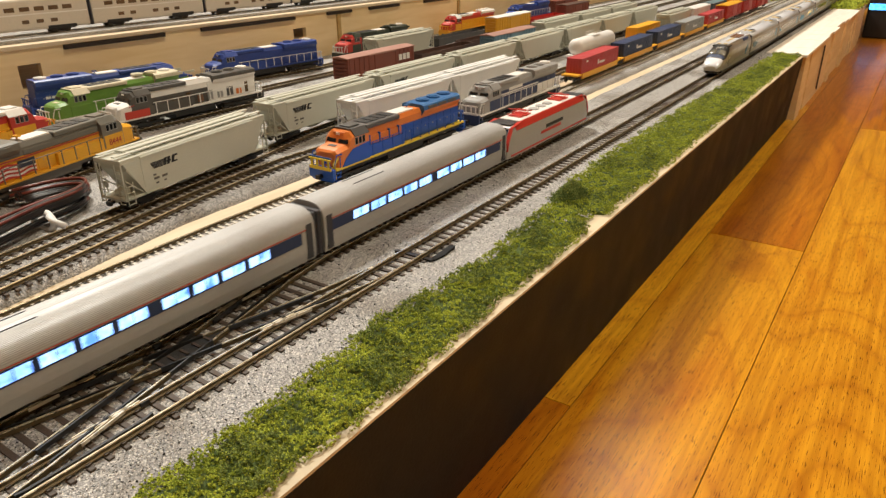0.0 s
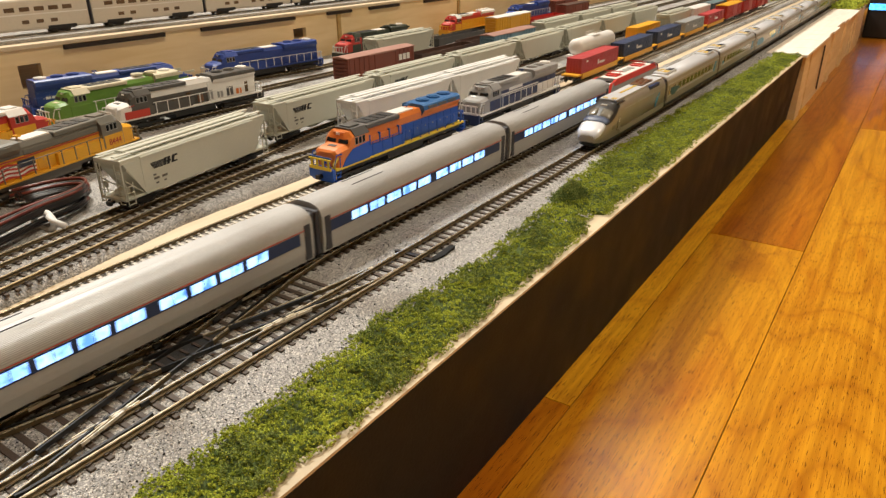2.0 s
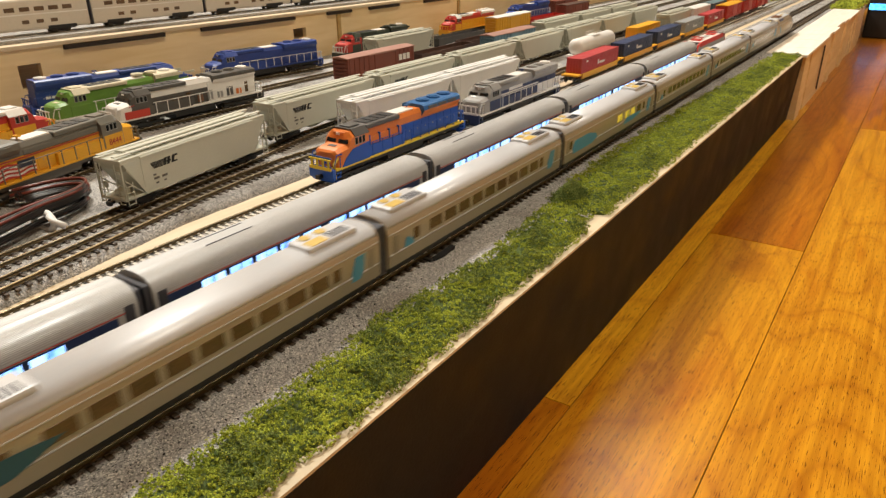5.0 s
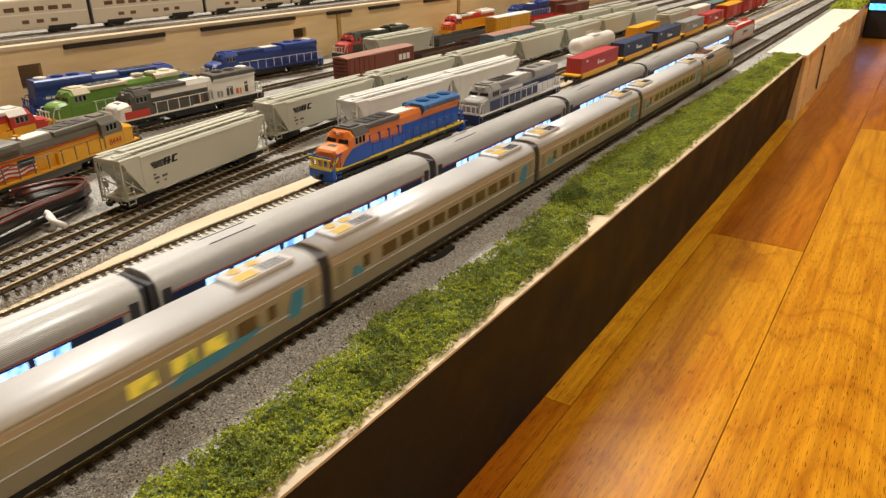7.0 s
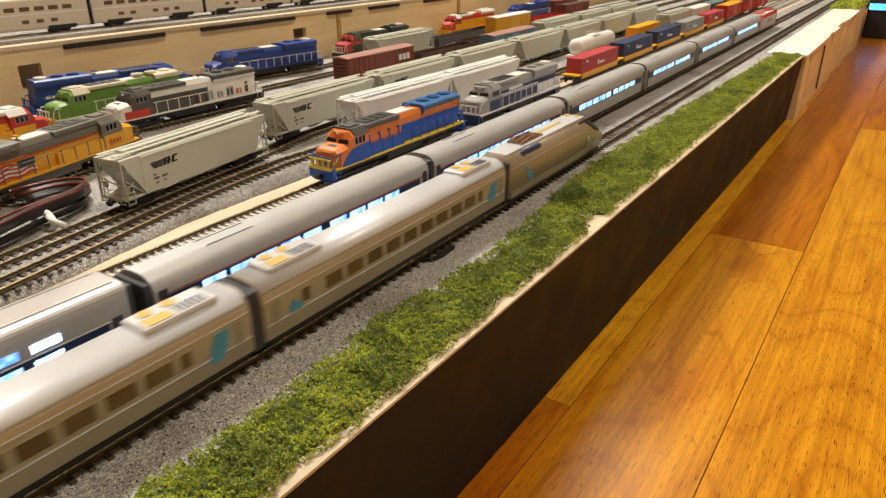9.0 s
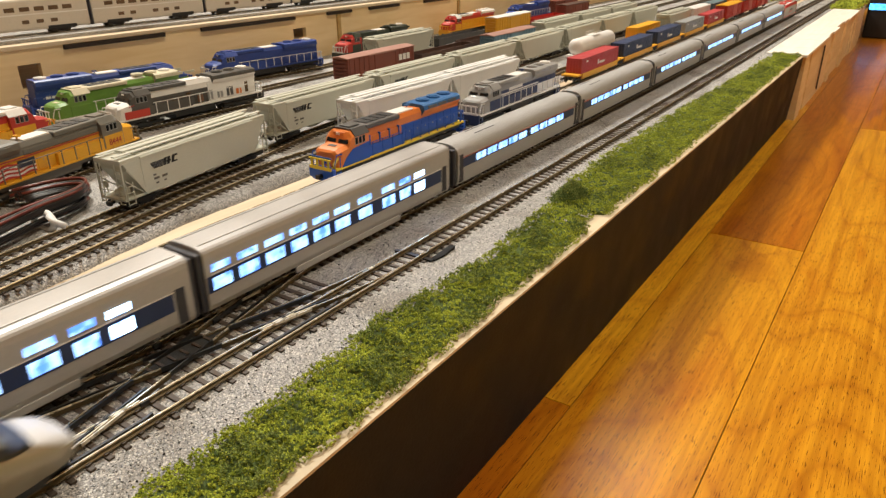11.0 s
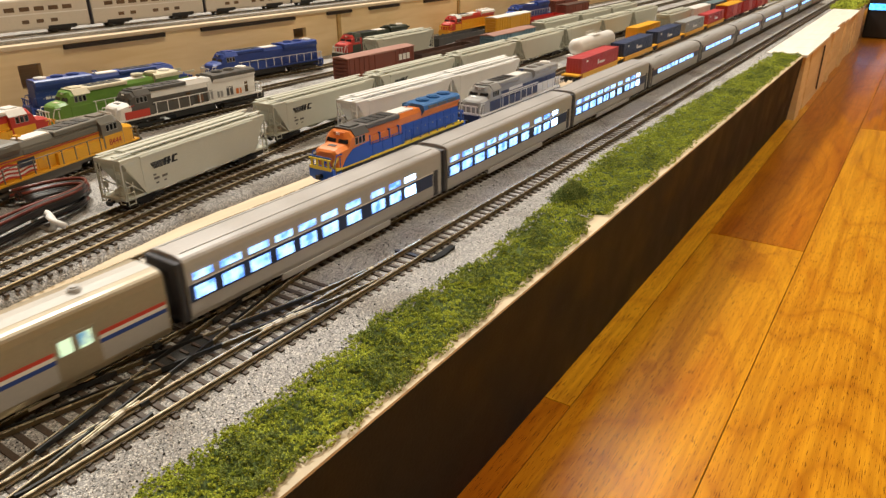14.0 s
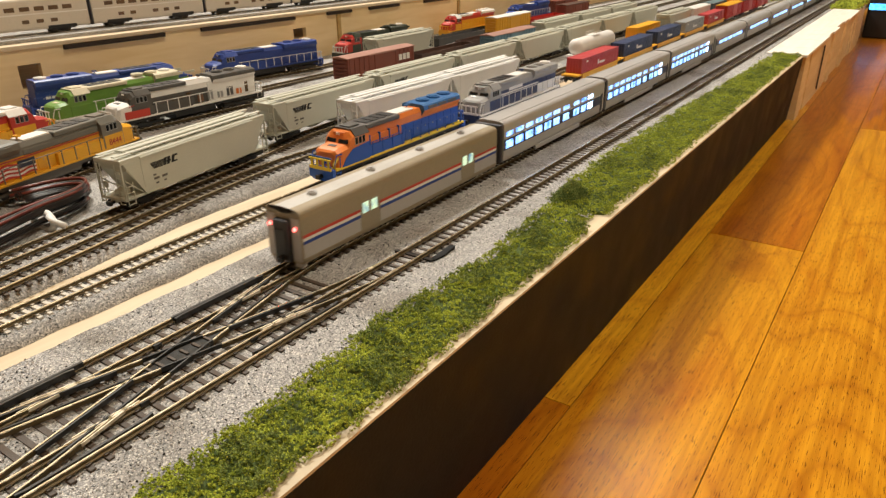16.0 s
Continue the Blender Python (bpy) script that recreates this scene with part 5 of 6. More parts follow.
        bars(th, 0.0200, 0.0105, ((0.0, 0.0038, 0.0018, 0.0008), (0, 0.0018, 0.0036, 0.0011), (0.0056, 0.0018, 0.0036, 0.0011), (0.001, -0.0005, 0.0018, 0.0008), (0.0064, -0.0003, 0.0018, 0.0006)), paint("lettering_grey", (0.12, 0.11, 0.10), 0.6))
    return th


GREY = paint("light_grey_hopper", (0.50, 0.50, 0.415), 0.5, 0, 0.05, 50, 0.05)
GREYW = paint("whitish_hopper", (0.76, 0.76, 0.74), 0.5, 0, 0.05, 50, 0.05)
def tall_hopper(*a, **k):
    th = hopper(*a, **k)
    taller(th, 1.07)
    return th


ns = tall_hopper(GREY, True, "light grey covered hopper car with black emblem and ladders")
ns.matrix_world = pose(0.1826, 0.1596, 0, 0, 0, 7.9)
for x, y, a in ((0.3159, 0.1905, 1.5), (0.4365, 0.1943, 0.5)):
    copy_thing(ns, pose(x, y, 0, 0, 0, a))
plain = tall_hopper(GREY, False, "light grey covered hopper car in the yard")
plain.matrix_world = pose(0.5566, 0.1945, 0, 0, 0, 0.3)
for x, y in ((0.6775, 0.195), (0.798, 0.196), (0.919, 0.197), (1.040, 0.198)):
    copy_thing(plain, pose(x, y, 0, 0, 0, 0.4))
white = tall_hopper(GREYW, False, "off-white covered hopper car in the yard")
white.matrix_world = pose(0.352, 0.1478, 0, 0, 0, -2.0)
copy_thing(white, pose(0.4640, 0.1440, 0, 0, 0, -1.0))
copy_thing(plain, pose(0.606, 0.335, 0))
for x in (0.845, 0.966, 1.087):
    copy_thing(plain, pose(x, 0.2487, 0))
copy_thing(plain, pose(1.025, 0.142, 0))


def diesel(name, label, low, high, roof, sill, rails, cab, nose, L=0.141, flare=True, frame_mat=None):
    """A six-axle diesel with its cab end at x = 0."""
    th = empty(name, label, "locomotive", "diesel locomotives in the yard")
    fm = frame_mat or BLACKP
    part("frame", boxes((0.0045, L - 0.0045, -0.0080, 0.0080, 0.0060, 0.0084)), fm, th)
    part("walkway", boxes((0.0030, L - 0.0030, -0.0096, 0.0096, 0.0084, 0.0095), bevel=0.0002), sill, th, "coloured side sill and walkway")
    for e, s in ((0.0, 1), (L, -1)):
        bm = bmesh.new()
        loft(bm, [[(e + s * x, -w, z), (e + s * x, w, z), (e + s * (x + 0.0022), w, z), (e + s * (x + 0.0022), -w, z)] for x, w, z in ((0.0020, 0.0070, 0.0016), (0.0006, 0.0092, 0.0040), (0.0006, 0.0092, 0.0094))])
        part("pilot", bm, low if frame_mat is None else fm, th)
        coupler(th, e, -s)
        for y in (-0.0086, 0.0086):
            bm = bmesh.new()
            for k in range(3):
                box(bm, *sorted((e + s * 0.0030, e + s * 0.0070)), y - 0.0012, y + 0.0012, 0.0020 + 0.0024 * k, 0.0025 + 0.0024 * k)
            part("steps", bm, low if frame_mat is None else fm, th)
            bm = bmesh.new()
            tube(bm, [(e + s * 0.0030, y, 0.0040), (e + s * 0.0026, y * 1.05, 0.0120), (e + s * 0.0046, y * 1.05, 0.0158), (e + s * 0.0090, y * 1.05, 0.0156)], 0.00032, 5)
            tube(bm, [(e + s * 0.0072, y, 0.0040), (e + s * 0.0072, y * 1.05, 0.0145)], 0.00032, 5)
            part("grab_iron", bm, rails, th)
        bm = bmesh.new()
        for y in (-0.0062, -0.0022, 0.0022, 0.0062):
            box(bm, *sorted((e + s * 0.0008, e + s * 0.0013)), y - 0.0004, y + 0.0004, 0.0094, 0.0148)
        box(bm, *sorted((e + s * 0.0007, e + s * 0.0013)), -0.0078, 0.0078, 0.0142, 0.0150)
        box(bm, *sorted((e + s * 0.0005, e + s * 0.0014)), -0.0078, 0.0078, 0.0094, 0.0106)
        part("end_railing", bm, rails, th)
        bm = bmesh.new()
        disc(bm, e + s * 0.0004, 0.0, 0.0049, 0.0014, 0.0016, "x", 8)
        part("coupler_pocket", bm, BLACKP, th)
    bm = bmesh.new()
    extrude(bm, [(-0.0050, 0.0016), (-0.0078, 0.0034), (-0.0078, 0.0074), (0.0078, 0.0074), (0.0078, 0.0034), (0.0050, 0.0016)], 0.052, 0.090)
    part("fuel_tank", bm, fm, th)
    # wide nose with a sloped top and chamfered corners
    bm = bmesh.new()
    loft(bm, [[(x, -w, 0.0095), (x, w, 0.0095), (x, w, zs), (x, w * 0.70, zt), (x, -w * 0.70, zt), (x, -w, zs)] for x, w, zs, zt in ((0.0050, 0.0062, 0.0150, 0.0162), (0.0062, 0.0084, 0.0160, 0.0172), (0.0090, 0.0092, 0.0166, 0.0180), (0.0168, 0.0093, 0.0174, 0.0188))])
    part("nose", bm, nose, th)
    part("nose_door", boxes((0.0047, 0.0052, -0.0042, -0.0012, 0.0100, 0.0138), bevel=0.0001), nose, th)
    part("nose_top_recess", boxes((0.0100, 0.0138, -0.0030, 0.0030, 0.0176, 0.0184), bevel=0.0002), roof, th)
    # cab with a raked front and a roof flush with the hood
    bm = bmesh.new()
    loft(bm, [[(x, -w, 0.0095), (x, w, 0.0095), (x, w, zs), (x, w * 0.66, zt), (x, -w * 0.66, zt), (x, -w, zs)] for x, w, zs, zt in ((0.0146, 0.0090, 0.0164, 0.0174), (0.0166, 0.0094, 0.0200, 0.0216), (0.0184, 0.0094, 0.0216, 0.0240), (0.0330, 0.0094, 0.0220, 0.0246))])
    c = part("cab", bm, cab, th)
    for y0, y1 in ((-0.0080, -0.0010), (0.0010, 0.0080)):
        bm = bmesh.new()
        loft(bm, [[(x, y0 * k, z), (x, y1 * k, z), (x + 0.0010, y1 * k, z), (x + 0.0010, y0 * k, z)] for x, z, k in ((0.0150, 0.0189, 1.0), (0.0162, 0.0207, 0.96))])
        part("windscreen", bm, GLASS, c)
    for s in (-1, 1):
        for x in (0.0206, 0.0238, 0.0270):
            part("side_window", boxes((x, x + 0.0022, *sorted((s * 0.0091, s * 0.00962)), 0.0180, 0.0211), bevel=0.0001), GLASS, c)
            part("window_frame", boxes((x - 0.00025, x + 0.00245, *sorted((s * 0.0091, s * 0.00952)), 0.0177, 0.0214)), MID_FRAME, c)
    bm = bmesh.new()
    extrude(bm, [(-0.0097, 0.0218), (-0.0064, 0.0250), (0.0064, 0.0250), (0.0097, 0.0218), (0.0093, 0.0215), (0.006, 0.0246), (-0.006, 0.0246), (-0.0093, 0.0215)], 0.0206, 0.0334)
    part("cab_roof", bm, roof, th)
    part("air_conditioner", boxes((0.0225, 0.0310, -0.0040, 0.0040, 0.0248, 0.0258), bevel=0.0004), roof, th)
    part("number_box", boxes((0.0168, 0.0190, -0.0040, 0.0040, 0.0216, 0.0238), bevel=0.0003), cab, th)
    for y in (-0.0008, 0.0008):
        bm = bmesh.new()
        disc(bm, 0.0167, y, 0.0228, 0.0006, 0.0006, "x", 10)
        part("headlight", bm, WHITEP, th)
    part("side_cabinet", boxes((0.0320, 0.0680, -0.0093, 0.0093, 0.0095, 0.0150), bevel=0.0003), low, th)
    part("cab_base", boxes((0.0165, 0.0320, -0.0096, 0.0096, 0.0095, 0.0158), bevel=0.0003), low, th)
    part("hood", boxes((0.0320, L - 0.0065, -0.0068, 0.0068, 0.0095, 0.0190), bevel=0.0004), low, th)
    bm = bmesh.new()
    extrude(bm, [(-0.0068, 0.0188), (-0.0068, 0.0222), (-0.0052, 0.0243), (0.0052, 0.0243), (0.0068, 0.0222), (0.0068, 0.0188)], 0.0325, L - 0.0068)
    part("upper_hood", bm, high, th)
    part("roof_panel", boxes((0.0330, 0.0660, -0.0078, 0.0078, 0.0226, 0.0250), bevel=0.0008), roof, th, "dark dynamic brake roof")
    for k in range(4):
        part("roof_grille", boxes((0.036 + 0.007 * k, 0.0415 + 0.007 * k, -0.0050, 0.0050, 0.0249, 0.0253)), BLACKP, th)
    part("exhaust_panel", boxes((0.0660, 0.0840, -0.0046, 0.0046, 0.0240, 0.0250), bevel=0.0003), WHITEP, th)
    if flare:
        bm = bmesh.new()
        extrude(bm, [(-0.0068, 0.0200), (-0.0092, 0.0228), (-0.0086, 0.0252), (-0.0066, 0.0260), (0.0066, 0.0260), (0.0086, 0.0252), (0.0092, 0.0228), (0.0068, 0.0200)], 0.0900, L - 0.0075)
        part("radiator", bm, roof, th, "flared radiator section")
        for s in (-1, 1):
            bm = bmesh.new()
            loft(bm, [[(x, s * 0.0070, 0.0200), (x, s * 0.00935, 0.0227), (x, s * 0.00925, 0.0229), (x, s * 0.0068, 0.0202)] for x in (0.0902, L - 0.0078)])
            part("radiator_side", bm, high, th)
    for k in range(3):
        bm = bmesh.new()
        disc(bm, L - 0.015 - k * 0.0125, 0, 0.0264, 0.0046, 0.0012, "z", 20)
        disc(bm, L - 0.015 - k * 0.0125, 0, 0.0271, 0.0030, 0.0004, "z", 20)
        part("fan", bm, roof if k else WHITEP, th)
    bm = bmesh.new()
    for y in (-0.0012, 0.0, 0.0012):
        tube(bm, [(0.0820, y, 0.0262), (0.0850, y, 0.0264)], 0.0005, 6)
    box(bm, 0.0832, 0.0838, -0.0003, 0.0003, 0.0240, 0.0264)
    part("horn", bm, low, th)
    for s in (-1, 1):
        rail = bmesh.new()
        tube(rail, [(0.034, s * 0.0094, 0.0163), (L - 0.006, s * 0.0094, 0.0160)], 0.00025, 5)
        rr = part("handrail", rail, rails, th)
        for k in range(11):
            x = 0.036 + k * (L - 0.043) / 10
            part("post", boxes((x - 0.0003, x + 0.0003, *sorted((s * 0.0092, s * 0.0096)), 0.0095, 0.0162)), rails, rr)
        for k in range(7):
            x = 0.072 + k * 0.0088
            d = part("hood_door", boxes((x, x + 0.0080, *sorted((s * 0.0066, s * 0.0070)), 0.0105, 0.0182)), low, th)
            part("latch", boxes((x + 0.0038, x + 0.0044, *sorted((s * 0.0069, s * 0.0072)), 0.0140, 0.0148)), MID_FRAME, d)
        for k in range(3):
            x = 0.0950 + k * 0.0115
            part("radiator_grille", boxes((x, x + 0.0100, *sorted((s * 0.0086, s * 0.0092)), 0.0229, 0.0246), bevel=0.0001), roof, th)
    taller(th, 1.22)
    for x in (0.0260, L - 0.0260):
        truck(th, x, 3, 0.0250, fm)
    return th


def col(name, c, rough=0.42):
    return paint(name, c, rough, 0, 0.07, 60, 0.04)


ORANGE = col("orange_paint", (0.72, 0.20, 0.035))
ROYAL = col("royal_blue_paint", (0.012, 0.085, 0.42))
RAILY = col("yellow_handrail", (0.72, 0.52, 0.03))
DGREY = col("dark_grey_roof", (0.09, 0.088, 0.085))
MGREY = col("mid_grey_paint", (0.30, 0.295, 0.28))
UPY = col("armour_yellow", (0.74, 0.37, 0.02))
UPG = col("warm_grey_roof", (0.15, 0.14, 0.115))
EVO = col("deep_blue_paint", (0.022, 0.055, 0.25))
DKGREEN = col("dark_green_paint", (0.035, 0.045, 0.032))
REDL = col("loco_red", (0.45, 0.035, 0.025))
OFFW = col("off_white_paint", (0.76, 0.74, 0.70))
CHAR = col("charcoal_paint", (0.075, 0.070, 0.062))

o = diesel("diesel_locomotive", "orange and blue diesel locomotive with yellow handrails", ROYAL, ORANGE, DGREY, RAILY, ROYAL, ORANGE, ORANGE)
part("side_swoosh", boxes((0.0300, 0.0665, -0.0080, -0.0069, 0.0150, 0.0212)), ORANGE, o)
for k in range(4):
    part("cabin_frame", boxes((0.0345 + 0.0095 * k, 0.0353 + 0.0095 * k, -0.0086, -0.0070, 0.0150, 0.0222)), ROYAL, o)
for e in (0.0,):
    bm = bmesh.new()
    for y in (-0.0062, -0.0022, 0.0022, 0.0062):
        box(bm, -0.0001, 0.0006, y - 0.0006, y + 0.0006, 0.0092, 0.0152)
    box(bm, -0.0002, 0.0006, -0.0080, 0.0080, 0.0146, 0.0155)
    box(bm, -0.0003, 0.0008, -0.0080, 0.0080, 0.0090, 0.0108)
    for y in (-0.0090, -0.0078):
        tube(bm, [(0.0030, y, 0.0040), (0.0028, y, 0.0125), (0.0060, y, 0.0158)], 0.0004, 5)
    part("front_railing", bm, RAILY, o, "bright yellow front railing")
for k in (-1, 1):
    bm = bmesh.new()
    loft(bm, [[(0.0085, yy, 0.0095), (0.0330, yy, 0.0095), (0.0330, yy, 0.0196), (0.0180, yy, 0.0182), (0.0120, yy, 0.0140)] for yy in (k * 0.0090, k * 0.00965)])
    part("blue_side", bm, ROYAL, o, "blue lower side rising behind the nose")
part("emblem", boxes((0.0044, 0.0050, -0.0022, 0.0022, 0.0112, 0.0150), bevel=0.0002), ROYAL, o)
for ch in o.children:
    if ch.name.split(".")[0] in ("radiator", "fan", "horn"):
        ch.data.materials[0] = col("slate_blue_roof", (0.03, 0.13, 0.33))
o.matrix_world = pose(0.2725, 0.0983, 0)
w = diesel("diesel_locomotive", "grey and navy diesel locomotive with white handrails", NAVY, MGREY, MGREY, OFFW, OFFW, MGREY, MGREY)
bars(w, 0.05, 0.0196, ((0, 0, 0.022, 0.0022),), OFFW, -0.0071)
part("white_panel", boxes((0.100, 0.132, -0.0073, -0.0068, 0.0100, 0.0170)), OFFW, w)
part("white_stripe", boxes((0.034, 0.100, -0.0072, -0.0068, 0.0178, 0.0188)), OFFW, w)
w.matrix_world = pose(0.4272, 0.0960, 0)
u = diesel("diesel_locomotive", "yellow and grey diesel locomotive with a flag on its side", UPY, UPG, UPG, UPY, UPG, UPG, UPY, frame_mat=col("truck_grey", (0.11, 0.10, 0.085)))
RED_LINE = col("thin_red_line", (0.42, 0.06, 0.03))
part("roof_cover", boxes((0.0328, 0.0880, -0.0072, 0.0072, 0.0205, 0.0246), bevel=0.0010), UPG, u, "grey upper hood")
part("red_line", boxes((0.033, 0.132, 0.0067, 0.0075, 0.0199, 0.0205)), RED_LINE, u)
words("8444", 0.0052, REDL, u, Matrix.Translation((0.0240, 0.00985, 0.0112)) @ Euler((radians(90), 0, radians(180))).to_matrix().to_4x4(), "number_lettering")
for k in range(7):
    bm = bmesh.new()
    z = 0.0108 + k * 0.0011
    ring = []
    for i in range(13):
        x = 0.082 + i * 0.0021
        dz = 0.0006 * math.sin(i * 0.9)
        ring.append([(x, 0.0070, z + dz), (x, 0.0075, z + dz), (x, 0.0075, z + dz + 0.0011), (x, 0.0070, z + dz + 0.0011)])
    loft(bm, ring)
    part("flag_stripe", bm, REDP if k % 2 == 0 else WHITEP, u)
part("flag_field", boxes((0.0820, 0.0930, 0.0072, 0.0078, 0.0150, 0.0190), bevel=0.0002), col("flag_navy", (0.03, 0.035, 0.06)), u)
u.matrix_world = pose(0.2590, 0.2565, 0, 0, 0, 195)
d = diesel("diesel_locomotive", "charcoal and white diesel locomotive with a red and white nose", CHAR, OFFW, CHAR, OFFW, OFFW, CHAR, OFFW)
bm = bmesh.new()
loft(bm, [[(x, y0, z), (x, y1, z), (x + 0.0005, y1, z + 0.0006), (x + 0.0005, y0, z + 0.0006)] for x, y0, y1, z in ((0.0066, -0.0070, -0.0030, 0.0140), (0.0090, -0.0090, -0.0040, 0.0165), (0.0180, -0.0095, -0.0055, 0.0186))])
part("red_flash", bm, REDP, d, "red nose flash")
part("red_side_flash", boxes((0.0100, 0.0300, -0.0098, -0.0093, 0.0096, 0.0150)), REDP, d)
part("white_side_panel", boxes((0.0850, 0.1330, -0.0074, -0.0068, 0.0100, 0.0240)), OFFW, d)
r2 = random.Random(3)
for k in range(9):
    x = 0.046 + k * 0.0095
    tone = r2.choice((ORANGE, DGREY, col("brown_decal", (0.20, 0.10, 0.05)), MGREY, BROWNWIN))
    part("decal", boxes((x, x + r2.uniform(0.003, 0.007), -0.0077, -0.0069, 0.0110, 0.0150 + r2.uniform(0, 0.006)), bevel=0.0002), tone, d, "small printed decal patch")
d.matrix_world = pose(0.2720, 0.3060, 0, 0, 0, -1)
e1 = diesel("diesel_locomotive", "deep blue diesel locomotive in front of the plywood shelf", EVO, EVO, EVO, EVO, EVO, EVO, EVO)
bars(e1, 0.0, 0.0150, ((0.098, 0, 0.0145, 0.0026), (0.118, 0, 0.0095, 0.0026), (0.072, -0.002, 0.008, 0.0008), (0.072, -0.004, 0.006, 0.0008)), OFFW, 0.0070)
e1.matrix_world = pose(0.4040, 0.3830, 0, 0, 0, 173)
e2 = copy_thing(diesel("diesel_locomotive", "plain deep blue diesel locomotive on the rear track", EVO, EVO, EVO, EVO, OFFW, EVO, EVO), pose(0.4320, 0.3970, 0, 0, 0, -7))
for ob in list(scene.objects):
    if ob.name.startswith("diesel_locomotive") and ob is not e2 and ob.get("label") == e2.get("label"):
        ob.matrix_world = pose(1.02, 0.388, 0)
        tagged(ob, "dark blue diesel locomotive far down the rear track")
g = diesel("diesel_locomotive", "dark green diesel locomotive with a red cab end", DKGREEN, DKGREEN, DKGREEN, DKGREEN, OFFW, REDL, REDL, L=0.132)
bars(g, 0.05, 0.0135, ((0, 0, 0.03, 0.003),), OFFW, -0.0071)
g.matrix_world = pose(0.6047, 0.3810, 0)
rd = diesel("diesel_locomotive", "red and yellow diesel locomotive with a white roof", UPY, REDL, OFFW, UPY, UPY, REDL, REDL, L=0.135)
rd.matrix_world = pose(0.8375, 0.3900, 0, 0, 0, 0)
copy_thing(rd, pose(0.2410, 0.3225, 0, 0, 0, 188))


def boxcar(label, side, roof, L=0.098):
    th = empty("boxcar", label, "train car", "boxcars in the yard")
    part("body", boxes((0.001, L - 0.001, -0.0094, 0.0094, 0.0055, 0.0255), bevel=0.0003), side, th)
    bm = bmesh.new()
    extrude(bm, [(-0.0099, 0.0252), (-0.0099, 0.0258), (0, 0.0272), (0.0099, 0.0258), (0.0099, 0.0252)], 0.0, L)
    part("roof", bm, roof, th)
    for k in range(15):
        x = 0.004 + k * (L - 0.008) / 14
        for s in (-1, 1):
            if 5 <= k <= 9:
                continue
            part("side_post", boxes((x - 0.0006, x + 0.0006, *sorted((s * 0.0092, s * 0.0099)), 0.0060, 0.0250)), side, th)
    for s in (-1, 1):
        part("door", boxes((L * 0.38, L * 0.62, *sorted((s * 0.0092, s * 0.0100)), 0.0062, 0.0245), bevel=0.0002), side, th)
        part("door_track", boxes((L * 0.3, L * 0.7, *sorted((s * 0.0092, s * 0.0102)), 0.0245, 0.0251)), roof, th)
    for e, sg in ((0, -1), (L, 1)):
        bm = bmesh.new()
        for k in range(5):
            box(bm, *sorted((e + sg * 0.0006, e - sg * 0.001)), -0.0082, 0.0082, 0.0080 + k * 0.0034, 0.0094 + k * 0.0034)
        part("end_rib", bm, side, th)
        truck(th, e - sg * 0.016)
        coupler(th, e, sg)
    part("sill", boxes((0.004, L - 0.004, -0.0020, 0.0020, 0.0040, 0.0056)), BLACKP, th)
    return th


BROWN = col("boxcar_brown", (0.20, 0.055, 0.035), 0.55)
bb = boxcar("dark red-brown boxcar with ribbed sides", BROWN, col("faded_brown_roof", (0.36, 0.19, 0.15), 0.55), L=0.108)
bars(bb, 0.080, 0.0140, ((0, 0, 0.005, 0.006), (0.0065, 0, 0.005, 0.006), (0.013, 0, 0.005, 0.006)), OFFW, -0.0101)
bb.matrix_world = pose(0.4988, 0.2830, 0, 0, 0, 0)
boxcar("bright yellow boxcar with a brown end and pale roof", UPY, OFFW, L=0.106).matrix_world = pose(0.8854, 0.3420, 0, 0, 0, 0)
boxcar("faded brown and blue boxcar in the yard", col("faded_blue_side", (0.12, 0.22, 0.30)), col("pink_brown_roof", (0.34, 0.19, 0.15), 0.55), L=0.108).matrix_world = pose(0.7127, 0.2477, 0)
LIME = col("lime_green", (0.13, 0.27, 0.040))
gl = diesel("diesel_locomotive", "lime green diesel locomotive with cream roof and white railings", LIME, LIME, col("cream_roof", (0.60, 0.55, 0.40)), OFFW, OFFW, LIME, LIME, L=0.120)
gl.matrix_world = pose(0.2500, 0.3480, 0)
boxcar("pale cream boxcar far down the yard", OFFW, OFFW).matrix_world = pose(1.155, 0.142, 0)
boxcar("teal boxcar far down the yard", col("teal_car", (0.08, 0.16, 0.19)), col("teal_roof", (0.15, 0.22, 0.24))).matrix_world = pose(1.265, 0.142, 0)
boxcar("yellow boxcar far down the yard", UPY, UPY).matrix_world = pose(1.375, 0.142, 0)


def flatcar(label, load, L=0.110):
    th = empty("gondola", label, "train car", "dark gondolas in the yard")
    part("deck", boxes((0.0, L, -0.0094, 0.0094, 0.0058, 0.0075), bevel=0.0002), load, th)
    for s in (-1, 1):
        part("side", boxes((0.0, L, *sorted((s * 0.0088, s * 0.0096)), 0.0075, 0.0145)), load, th)
    for x in (0.0, L - 0.0008):
        part("end_wall", boxes((x, x + 0.0008, -0.0088, 0.0088, 0.0075, 0.0145)), load, th)
    for x in (0.016, L - 0.016):
        truck(th, x)
    coupler(th, 0, -1)
    coupler(th, L, 1)
    return th


RUST = col("rusty_dark_brown", (0.085, 0.045, 0.032), 0.6)
flatcar("dark brown gondola in the yard", RUST).matrix_world = pose(0.620, 0.2830, 0)
flatcar("dark brown gondola in the yard", RUST).matrix_world = pose(0.735, 0.2950, 0)
flatcar("dark grey gondola in the yard", DGREY).matrix_world = pose(0.735, 0.3380, 0)
flatcar("dark grey gondola in the yard", DGREY).matrix_world = pose(0.860, 0.2960, 0)
flatcar("dark red gondola in the yard", REDL).matrix_world = pose(1.000, 0.3400, 0)
